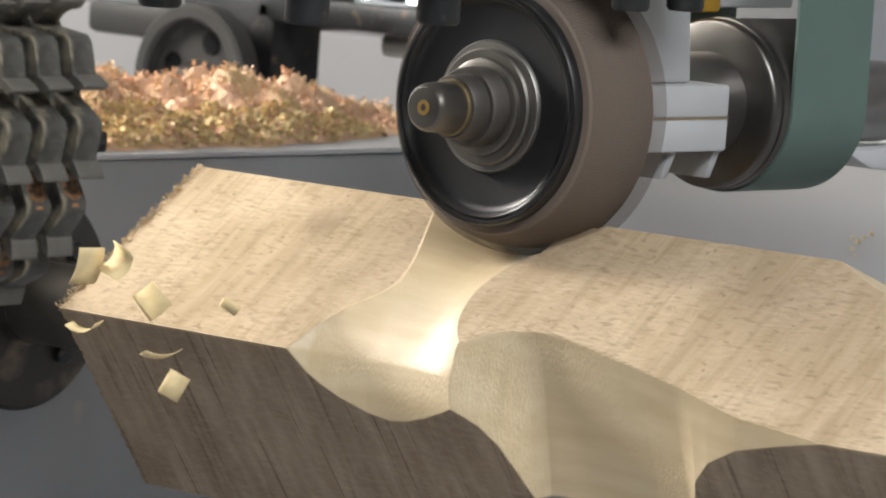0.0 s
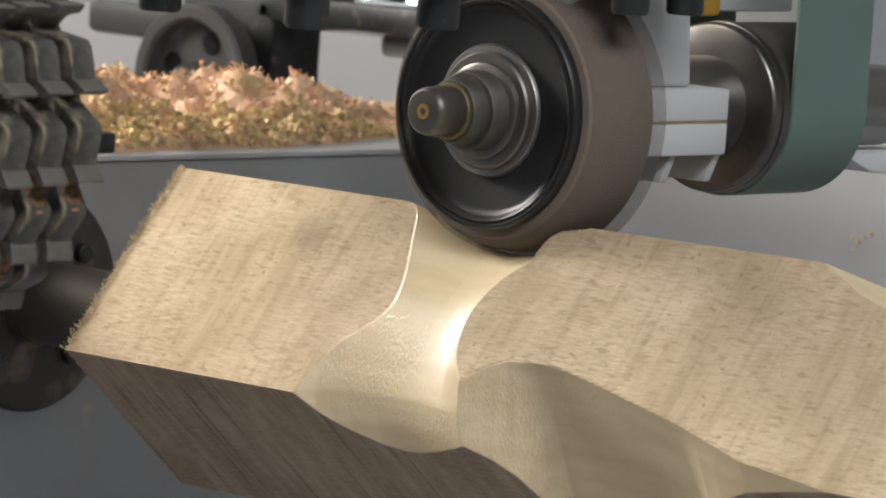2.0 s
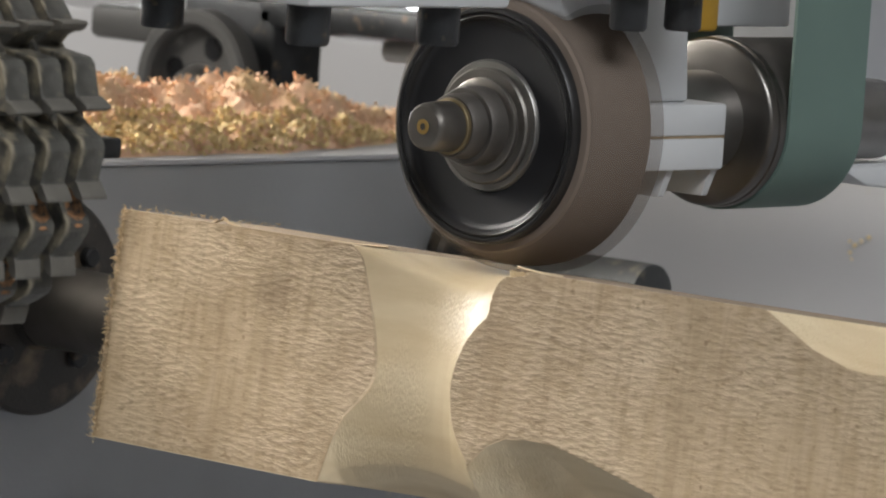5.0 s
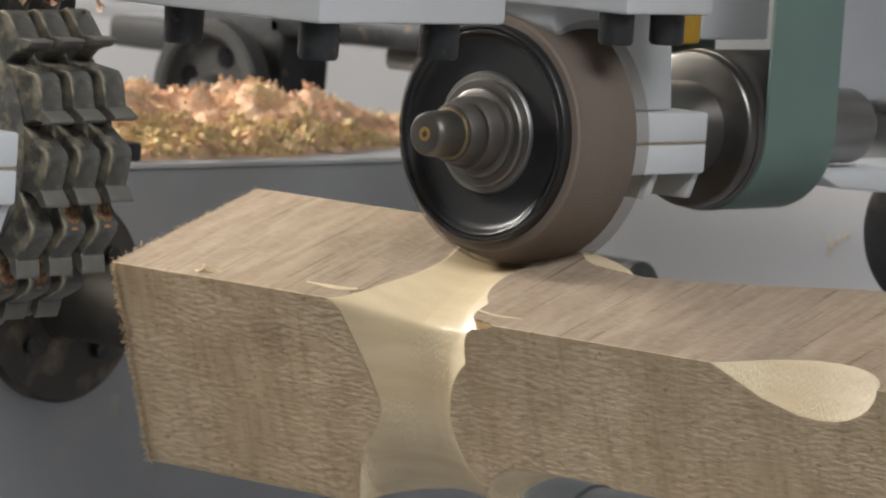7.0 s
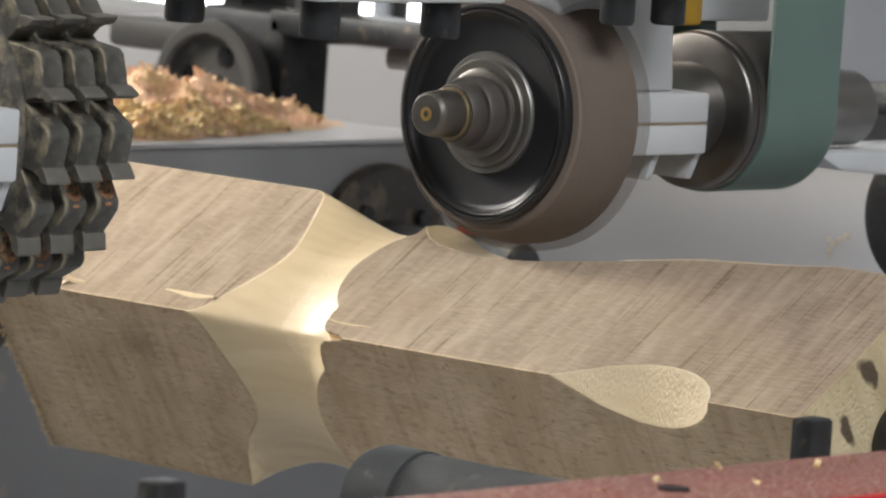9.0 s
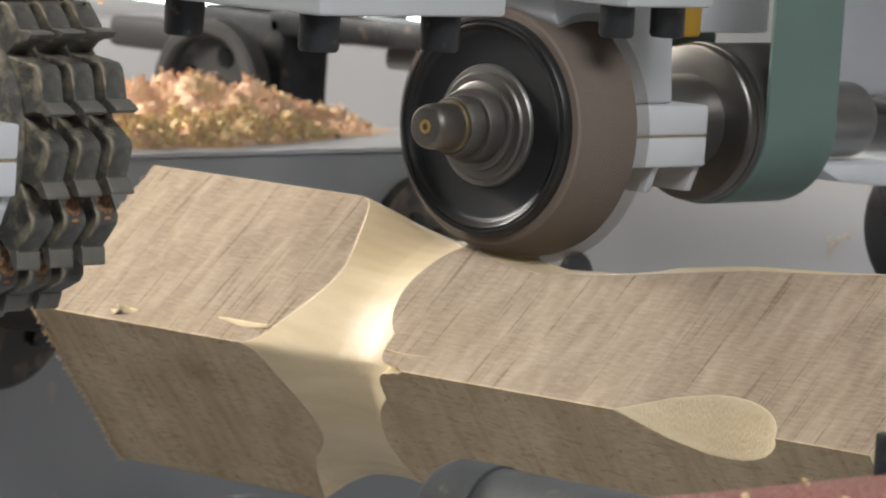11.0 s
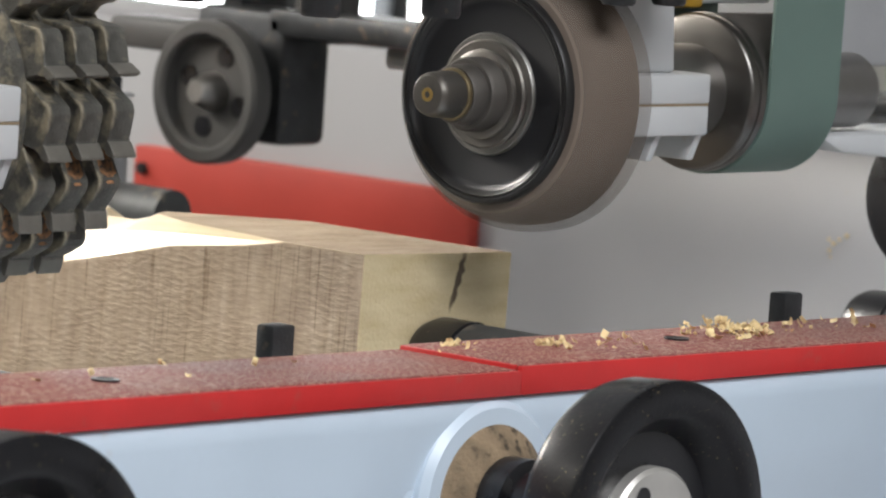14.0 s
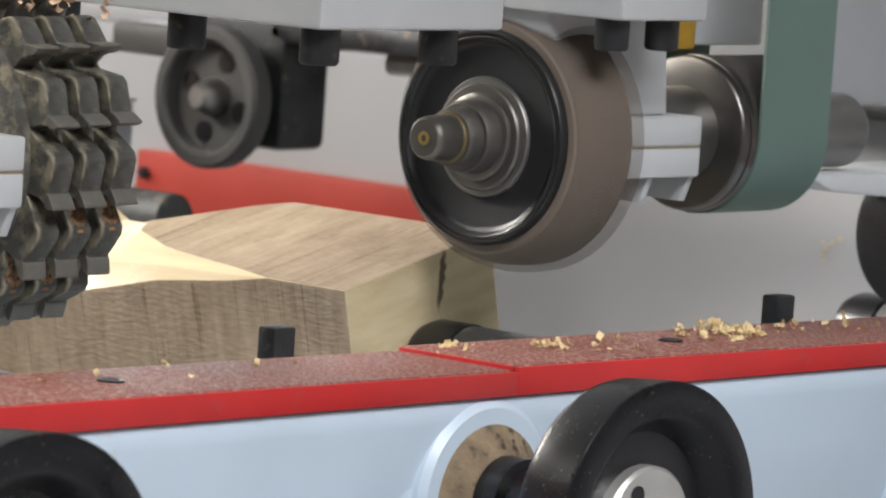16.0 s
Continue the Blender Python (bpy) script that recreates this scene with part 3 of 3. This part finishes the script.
for y0, y1, z, wide, lift in ((0.299, 0.345, 0.0545, 0.0050, 0.0015), (0.1945, 0.160, 0.0572, 0.0022, 0.002), (0.43, 0.415, 0.0610, 0.005, 0.004), (0.427, 0.437, 0.064, 0.004, 0.003)):
    part("splinter", splinter(y0, y1, z, wide, lift), M_SPLINTER, WORK, "pale lifted splinter")


def fringe():
    """Torn fibres along the sawn end."""
    r = random.Random(17)
    places = []
    for _ in range(900):
        s = r.uniform(-HALF, HALF)
        side = r.choice((0, 0, 0, 1))
        p = (s, HALF) if side == 0 else (HALF, s)
        places.append(Vector((p[0], Y1 - abs(r.gauss(0, 0.0012)), p[1])))
    return places


# ---- tool head ----
head = thing("tool_head", "white tool head with a milling cutter and a sanding drum", "tool head")
AY, AZ = -0.009, 1.178
drum = part("drum_rim", lathe([(0.0225, 0.0615), (0.020, 0.0625), (0.0185, 0.0645), (0.0195, 0.066), (0.0182, 0.0672), (0.0184, 0.0688), (0.0202, 0.0700), (0.0248, 0.0700), (0.0248, 0.0615)], "x", (0, 0, 0), 128, True), M_RIM, head, "polished dark rim")
drum.location = (0, AY, AZ)
part("drum_face", lathe([(0.0238, 0.0), (0.0238, 0.0575), (0.0232, 0.0602), (0.0215, 0.0618), (0.0242, 0.0618)], "x", (0, 0, 0), 96), M_RUBBER, drum, "matt black drum face")
body_line = [(0.0252 + 0.047 * u, 0.0690 + 0.0150 * math.sin(math.pi * min(1, 0.02 + 0.62 * u)) ** 0.38) for u in (k / 14 for k in range(15))]
part("flap_body", lathe([(0.0246, 0.0690)] + body_line + [(0.0735, 0.078), (0.0738, 0.0)], "x", (0, 0, 0), 180), M_FLAP, drum, "brown sanding flaps")
haze_line = [(0.0268 + 0.052 * u, 0.0702 + 0.0185 * math.sin(math.pi * min(1, 0.02 + 0.62 * u)) ** 0.36) for u in (k / 14 for k in range(15))]
part("flap_haze", lathe(haze_line + [(0.0805, 0.078), (0.0805, 0.07)], "x", (0, 0, 0), 180), M_FLAP_TIP, drum, "flap tips spun to a haze")
part("clamp_flange", lathe([(0.0240, 0.0392), (0.0228, 0.0392), (0.0212, 0.0380), (0.0212, 0.0300)], "x", (0, 0, 0), 96), M_FLANGE_STEEL, drum, "grey clamp flange")
part("clamp_ring", lathe([(0.0214, 0.0345), (0.0185, 0.0345), (0.0172, 0.0333), (0.0172, 0.0285), (0.0150, 0.0282), (0.0142, 0.0272), (0.0142, 0.0225)], "x", (0, 0, 0), 96), M_HUB, drum, "turned steel clamp ring")
part("clamp_nut", lathe([(0.0160, 0.0236), (0.0030, 0.0234), (0.0012, 0.0222), (0.0012, 0.0195), (-0.0095, 0.0188), (-0.0108, 0.0178), (-0.0108, 0.012)], "x", (0, 0, 0), 96), M_STEELDK, drum, "dark steel clamp nut")
part("lock_ring", lathe([(-0.0100, 0.0166), (-0.0128, 0.0166), (-0.0136, 0.0158), (-0.0136, 0.012)], "x", (0, 0, 0), 64), M_BRASSDK, drum, "dull brass lock ring")
part("spindle_end", lathe([(-0.0125, 0.0150), (-0.0215, 0.0148), (-0.0300, 0.0142), (-0.0330, 0.0134), (-0.0345, 0.0118), (-0.0346, 0.005)], "x", (0, 0, 0), 64), M_HUB, drum, "steel spindle end")
part("centre_hole", lathe([(-0.0342, 0.0046), (-0.0352, 0.0043), (-0.0352, 0.0022), (-0.032, 0.002), (-0.032, 0.0)], "x", (0, 0, 0), 32), M_BRASS, drum, "brass centre bush")
part("spindle_sleeve", lathe([(0.082, 0.032), (0.229, 0.032), (0.231, 0.030)], "x", (0, AY, AZ), 64), M_STEEL, head)
part("pulley_flange", lathe([(0.226, 0.031), (0.2275, 0.0500), (0.2285, 0.0518), (0.2300, 0.0525), (0.2345, 0.0525), (0.2350, 0.0518), (0.2358, 0.0518), (0.2363, 0.0530), (0.2408, 0.0535), (0.2415, 0.0520)], "x", (0, AY, AZ), 96), M_PULLEY, head, "turned steel pulley flange")
part("pulley", lathe([(0.241, 0.0525), (0.319, 0.0525)], "x", (0, AY, AZ), 96), M_STEELDK, head)
part("spindle_tail", lathe([(0.30, 0.026), (0.402, 0.026), (0.405, 0.0245), (0.405, 0.0)], "x", (0, AY, AZ), 64), M_STEEL, head)


def belt(x0, x1, r, t, top):
    bm = bmesh.new()
    pts = [(-1, top)] + [(-math.cos(math.pi * k / 40), -math.sin(math.pi * k / 40)) for k in range(41)] + [(1, top)]
    rows = []
    for y, z in pts:
        zz = AZ + (z * r if z < 0.001 else z)
        zo = AZ + (z * (r + t) if z < 0.001 else z)
        rows.append([bm.verts.new(p) for p in ((x0, AY + y * r, zz), (x1, AY + y * r, zz), (x1, AY + y * (r + t), zo), (x0, AY + y * (r + t), zo))])
    for a, b in zip(rows, rows[1:]):
        for k in range(4):
            bm.faces.new((a[k], a[(k + 1) % 4], b[(k + 1) % 4], b[k]))
    return bm


part("drive_belt", belt(0.2425, 0.3175, 0.0527, 0.0022, 0.5), M_GREEN, head, "green flat drive belt", 60)


def bracket(dx, dy=0.0):
    """White spindle bracket: arm, split clamp block with a joint, gussets."""
    bm = prism([(0.045, 1.56), (0.045, 1.25), (0.095, 1.195), (0.170, 1.195), (0.166, 1.235), (0.160, 1.56)], "y", -0.055, -0.012, 0.003)
    part("bracket_arm", moved(bm, pose(dx, dy, 0)), M_WHITE, head, "white bracket arm")
    part("clamp_upper", moved(box(0.105, 0.194, -0.066, 0.045, 1.1755, 1.195, 0.002), pose(dx, dy, 0)), M_WHITE, head, "white clamp block")
    part("clamp_lower", moved(box(0.105, 0.194, -0.066, 0.045, 1.155, 1.1747, 0.002), pose(dx, dy, 0)), M_WHITE, head, "white clamp block")
    part("clamp_joint", moved(box(0.1045, 0.1935, -0.0657, 0.044, 1.1745, 1.1757, 0), pose(dx, dy, 0)), M_GAP, head, "stained joint line")
    for x in (0.106, 0.146, 0.188):
        part("gusset", moved(prism([(-0.062, 1.156), (-0.055, 1.138), (-0.01, 1.138), (-0.01, 1.156)], "x", x, x + 0.006, 0.0008), pose(dx, dy, 0)), M_WHITE, head)
    part("clamp_foot", moved(prism([(0.095, 1.156), (0.095, 1.132), (0.15, 1.132), (0.172, 1.156)], "y", 0.0, 0.03, 0.002), pose(dx, dy, 0)), M_WHITE, head)


bracket(-0.017)
bracket(-0.669, -0.041)


def cap_screw(x, y, z, r=0.012, h=0.022):
    s = part("cap_screw", lathe([(z, r), (z - h + 0.002, r), (z - h, r - 0.0015), (z - h, r * 0.55), (z - h + 0.006, r * 0.5), (z - h + 0.006, 0.0)], "z", (x, y, 0), 28), M_DARK, head, "dark socket head screw")
    return s


part("base_plate", box(-0.257, -0.093, -0.12, 0.25, 1.2555, 1.56, 0.003), M_WHITE, head, "white tool base plate")
for x, y in ((-0.235, -0.10), (-0.13, -0.10), (-0.235, 0.01), (-0.235, 0.12)):
    cap_screw(x, y, 1.2555)
part("bracket_base", box(0.02, 0.106, -0.12, 0.02, 1.262, 1.56, 0.003), M_WHITE, head)
for x in (0.035, 0.085):
    cap_screw(x, -0.10, 1.262, 0.011, 0.02)
part("ochre_plate", box(0.222, 0.262, 0.012, 0.03, 1.232, 1.5, 0.003), M_YELLOW, head, "ochre painted plate")
part("belt_guard", box(0.266, 0.34, 0.016, 0.03, 1.235, 1.5, 0.002), M_WHITE, head, "white belt guard")
part("back_column", box(0.41, 0.62, 0.03, 0.2, 1.19, 1.6, 0.004), M_GREY, head, "grey column")
part("rear_bracket", prism([(0.33, 1.150), (0.60, 1.150), (0.60, 1.120), (0.36, 1.138)], "y", -0.04, 0.03, 0.002), M_WHITE, head)
part("rear_wheel", lathe([(0.455, 0.0), (0.455, 0.05), (0.458, 0.056), (0.49, 0.056), (0.49, 0.0)], "x", (0.035, -0.02, 1.10), 64), M_BLACK, head, "black wheel")


def tooth(w):
    """A broad cutter tooth in the wheel's plane: root, shoulder, long back and a flared tip; angles run back from the tip."""
    out = [(29, 0.0760), (25.7, 0.0825), (16.5, 0.0985), (14.0, 0.0998), (9, 0.0985), (4.6, 0.0975), (3.6, 0.0985), (0.8, 0.1035), (0, 0.1040), (-0.3, 0.1000), (1.5, 0.0905), (1.0, 0.0760)]
    pts = [(-r * math.cos(radians(a)), r * math.sin(radians(a))) for a, r in out]
    return prism(pts, "x", -w / 2, w / 2, 0.0009)


def tip(w):
    out = [(4.4, 0.0965), (3.8, 0.0990), (0.6, 0.1045), (-0.3, 0.1048), (-0.8, 0.1005), (-0.2, 0.0970)]
    return prism([(-r * math.cos(radians(a)), r * math.sin(radians(a))) for a, r in out], "x", -w / 2, w / 2, 0.0005)


CX = (-0.447, -0.4225, -0.398)
tooth_mesh, tip_mesh = finish(tooth(0.0165), 12), finish(tip(0.0175), 12)
tooth_mesh.materials.append(M_BLADE)
tip_mesh.materials.append(M_TIP)
rng = random.Random(3)
for i, cx in enumerate(CX):
    wheel = part("cutter_disc", lathe([(cx - 0.0121, 0.02), (cx - 0.0121, 0.0795), (cx - 0.0108, 0.0815), (cx + 0.0108, 0.0815), (cx + 0.0121, 0.0795), (cx + 0.0121, 0.02)], "x", (0, AY, AZ), 72, True), M_BLADE, head, "oiled black cutter disc")
    for k in range(14):
        a = -(12.5 + 360 / 14 * k + 0.5 * i)
        t = new("tooth", tooth_mesh)
        t.parent = wheel
        t.matrix_basis = pose(cx, AY, AZ, a)
        e = new("insert", tip_mesh)
        e.parent = wheel
        e.matrix_basis = pose(cx, AY, AZ, a)
        if (i, k) in ((1, 12), (2, 12), (1, 11), (0, 11)):
            rust = bmesh.new()
            rows = []
            for back, wide in ((25, 0.004), (22, 0.006), (18, 0.0065), (15.5, 0.003)):
                r = 0.1002 - max(0, back - 15) * 0.00165
                rows.append([rust.verts.new((u * wide + rng.uniform(-0.001, 0.001), -(r + 0.0006 * (1 - u * u)) * math.cos(radians(back)), (r + 0.0006 * (1 - u * u)) * math.sin(radians(back)))) for u in (-1, -0.3, 0.4, 1)])
            for p, q in zip(rows, rows[1:]):
                for n in range(3):
                    rust.faces.new((p[n], p[n + 1], q[n + 1], q[n]))
            rp = part("rust_patch", rust, M_RUST, wheel, "orange rusty patch")
            rp.matrix_basis = pose(cx, AY, AZ, a)
part("cutter_arbor", lathe([(-0.60, 0.03), (-0.40, 0.03)], "x", (0, AY, AZ), 48), M_DARK, head)

# ---- shavings on the headstock ----
def heap():
    bm = bmesh.new()
    nx, ny = 260, 90
    grid = []
    for i in range(nx + 1):
        row = []
        for j in range(ny + 1):
            u, w = i / nx, j / ny
            x, y = -0.12 + 0.70 * u, 0.66 + 0.25 * w
            px = (x - 0.275) / 0.315
            front = 0.668 + max(0, x - 0.30) * 0.26 + 0.012 * noise.noise((x * 22, 3, 5))
            w = min(1, max(0, (y - front) / (0.905 - front)))
            h = max(0, 1 - abs(px) ** 2.6) * max(0, math.sin(math.pi * w)) ** 0.55
            h *= 0.029 + 0.022 * noise.noise((x * 18, y * 18, 0)) + 0.017 * noise.noise((x * 42, y * 42, 4)) + 0.022 * math.exp(-((x - 0.37) / 0.02) ** 2 - ((y - 0.78) / 0.03) ** 2)
            h += (0.011 * noise.noise((x * 55, y * 55, 1)) + 0.004 * noise.noise((x * 190, y * 190, 2))) * min(1, h * 80)
            row.append(bm.verts.new((x, y, 1.1085 + max(0, h))))
        grid.append(row)
    for i in range(nx):
        for j in range(ny):
            bm.faces.new((grid[i][j], grid[i + 1][j], grid[i + 1][j + 1], grid[i][j + 1]))
    return bm, grid


hb, grid = heap()
tops = [v.co.copy() for row in grid for v in row if v.co.z > 1.1115]
rng = random.Random(11)


def shaving(rng, size, slim=0.14, broad=0.36):
    """A curled sliver, a few quads."""
    bm = bmesh.new()
    n, w, c = 5, size * rng.uniform(slim, broad), rng.uniform(0.5, 3.0)
    prev = None
    for k in range(n + 1):
        a = c * k / n
        p = Vector((math.sin(a) * size / c, 0, (1 - math.cos(a)) * size / c))
        pr = [bm.verts.new(p + Vector((0, s * w / 2, 0))) for s in (-1, 1)]
        if prev:
            bm.faces.new((prev[0], prev[1], pr[1], pr[0]))
        prev = pr
    return bm


def scatter(places, count, lo, hi, rng, slim=0.14, broad=0.36, tilt=1.3):
    shapes = []
    for _ in range(12):
        b = shaving(rng, 1.0, slim, broad)
        shapes.append(([v.co.copy() for v in b.verts], [[v.index for v in f.verts] for f in b.faces] if not b.verts.index_update() else [[v.index for v in f.verts] for f in b.faces]))
        b.free()
    verts, faces = [], []
    for _ in range(count):
        co, fa = shapes[rng.randrange(12)]
        p = rng.choice(places) + Vector((rng.uniform(-1, 1), rng.uniform(-1, 1), rng.uniform(0, 0.6))) * 0.0022
        m = Matrix.Translation(p) @ Euler((rng.uniform(-tilt, tilt), rng.uniform(-tilt, tilt), rng.uniform(0, 6.3))).to_matrix().to_4x4() @ Matrix.Scale(rng.uniform(lo, hi), 4)
        o = len(verts)
        verts += [m @ v for v in co]
        faces += [[o + k for k in f] for f in fa]
    me = bpy.data.meshes.new("shavings")
    me.from_pydata(verts, [], faces)
    return me


clinging = [Vector((rng.gauss(-0.415, 0.018), AY - 0.055 + rng.gauss(0, 0.009), AZ + 0.092 + rng.gauss(0, 0.007))) for _ in range(60)]
part("clinging_shavings", scatter(clinging, 130, 0.003, 0.010, random.Random(13), 0.2, 0.6), M_DUST, head, "pink shavings clinging to the cutter")
part("torn_fibre", scatter(fringe(), 1000, 0.0010, 0.0034, random.Random(8)), M_FIBRE, WORK, "fuzzy torn fibres along the sawn end")
pile = tagged(part("shavings_heap", hb, M_DUST), "heap of pinkish orange wood shavings on the headstock", "shavings", kind="stuff")
part("loose_curls", scatter(tops, 16000, 0.0016, 0.0068, rng, 0.2, 0.5), M_DUST, pile)
part("yellow_curls", scatter([p for p in tops if p.y < 0.72], 5000, 0.0018, 0.0075, rng, 0.25, 0.6), M_CHIP, pile, "pale yellow curls")


# ---- crumbs on the tailstock caps ----
rng = random.Random(21)
spots = []
for cx, cy, r, n in ((-0.188, -0.492, 0.010, 40), (-0.01, -0.486, 0.020, 130), (-0.15, -0.50, 0.03, 16), (-0.08, -0.50, 0.07, 22), (-0.25, -0.475, 0.015, 14), (0.08, -0.49, 0.05, 24), (-0.5, -0.49, 0.12, 8)):
    for _ in range(n):
        spots.append(Vector((cx + rng.gauss(0, r * 0.6), max(-0.54, min(-0.462, cy + rng.gauss(0, min(r, 0.02) * 0.6))), 1.0802)))
caps = tagged(part("cap_crumbs", scatter(spots, 220, 0.0022, 0.0065, rng, 0.4, 0.9, 0.9), M_CHIP), "pale wood crumbs lying on the red caps", "shavings", kind="stuff")

# ---- shavings thrown off the work ----
FALLS = (
    ((-0.222, 0.052, 1.086), (-0.219, 0.048, 1.080), (-0.223, 0.046, 1.031), (-0.234, 0.047, 0.955)),
    ((-0.209, 0.035, 1.069), (-0.224, 0.053, 1.075), (-0.211, 0.027, 1.000), (-0.214, 0.021, 0.938)),
    ((-0.175, -0.002, 1.075), (-0.211, 0.041, 1.092), (-0.204, 0.017, 0.985), (-0.204, 0.008, 0.927)),
    ((-0.226, 0.060, 1.100), (-0.230, 0.062, 1.089), (-0.204, 0.023, 1.025), (-0.208, 0.014, 0.939)),
    ((-0.225, 0.052, 1.059), (-0.202, 0.013, 0.975), (-0.201, -0.001, 0.896), (-0.203, -0.008, 0.833)),
    ((-0.196, 0.017, 1.046), (-0.200, 0.018, 1.024), (-0.165, -0.026, 0.992), (-0.164, -0.037, 0.928)),
    ((-0.195, 0.013, 1.024), (-0.200, 0.021, 1.040), (-0.174, -0.010, 1.030), (-0.174, -0.025, 0.936)),
)
CHIPS = []
rng = random.Random(5)
for k in range(len(FALLS)):
    curl = shaving(rng, 0.018 + 0.009 * rng.random(), 0.4, 0.75)
    chip = part("wood_shaving", curl, M_CHIP)
    mod = chip.modifiers.new("thickness", "SOLIDIFY")
    mod.thickness = 0.0004
    CHIPS.append(tagged(chip, "curled pale wood shaving falling off the work piece", "shaving", "falling shavings"))

# ---- motion ----
def motions():
    slide = [(0.0, -0.2412), (0.5, -0.226), (1.0, -0.212), (1.5, -0.2479), (2.0, -0.249), (2.5, -0.226), (3.0, -0.240), (3.5, -0.2539), (4.0, -0.248), (4.5, -0.252), (5.2, -0.252), (6.0, -0.252), (6.8, -0.252),
             (7.0, -0.2519), (7.5, -0.226), (8.0, -0.210), (8.5, -0.1236), (9.0, -0.1355), (9.2, -0.172), (9.8, -0.22), (10.6, -0.21), (11.3, -0.1548), (11.5, -0.122), (12.0, -0.0336), (12.5, 0.0),
             (13.0, 0.0928), (13.5, 0.1834), (13.8, 0.232), (14.0, 0.2397), (14.5, 0.2398), (15.0, 0.243), (15.5, 0.241), (16.0, 0.240)]
    spin = [(0.0, 81.3), (0.5, 83.0), (1.0, 88.6), (1.5, 92.0), (2.0, 95.5), (2.5, 98), (3.0, 104.5), (3.5, 111.6), (4.0, 114.5), (4.5, 122), (7.0, 153.8), (7.5, 159), (8.0, 162), (8.5, 167.6), (9.0, 167.4), (9.2, 168), (10.2, 172),
            (11.3, 176), (11.5, 176), (12.0, 176), (12.5, 179.5), (13.0, 198), (13.5, 216), (13.8, 222), (14.0, 223.8), (14.5, 224.5), (15.0, 225), (15.5, 231), (16.0, 239)]
    lift = [(0.0, 206.6), (0.5, 154), (1.0, 154), (1.5, 215), (2.0, 213), (2.5, 175), (3.0, 189), (3.5, 226), (4.0, 210), (4.5, 228), (7.0, 231), (7.5, 210), (8.0, 187), (8.5, 185), (9.0, 196), (9.2, 205), (10.2, 214), (11.3, 219), (11.5, 217),
            (12.0, 173), (12.5, 162), (13.0, 161), (13.5, 159), (14.0, 162), (14.5, 221), (15.0, 231), (15.5, 225), (16.0, 229)]

    def at(rows, t):
        for (a, p), (b, q) in zip(rows, rows[1:]):
            if a <= t <= b:
                return p + (q - p) * (t - a) / (b - a)
        return rows[-1][1]

    for k, (chip, path) in enumerate(zip(CHIPS, FALLS)):
        rows = [(0.5 * i, Matrix.Translation(p) @ pose(0, 0, 0, 20 + 37 * k + 55 * i, 30 * k, 70 * k + 40 * i)) for i, p in enumerate(path)]
        low = Vector((path[-1][0], path[-1][1], 0.02 + 0.002 * k))
        last = rows[-1][1].to_3x3().to_4x4()
        walk(chip, rows + [(2.0, Matrix.Translation(low) @ last), (16.0, Matrix.Translation(low) @ last)])
    for ob in (headstock, tail, pile, caps):
        walk(ob, [(t, pose(0, s, 0)) for t, s in slide])
    times = sorted({t for t, _ in slide} | {t for t, _ in spin})
    walk(WORK, [(t, pose(0.05, at(slide, t), 1.0183, 0, 45 - at(spin, t), 0)) for t in times])
    walk(drum, [(k / 10, Matrix.Translation((0, AY, AZ)) @ pose(0, 0, 0, 78 * k)) for k in range(161)])
    walk(head, [(t, pose(0, 0, (221 - v) / 2789)) for t, v in lift])


motions()
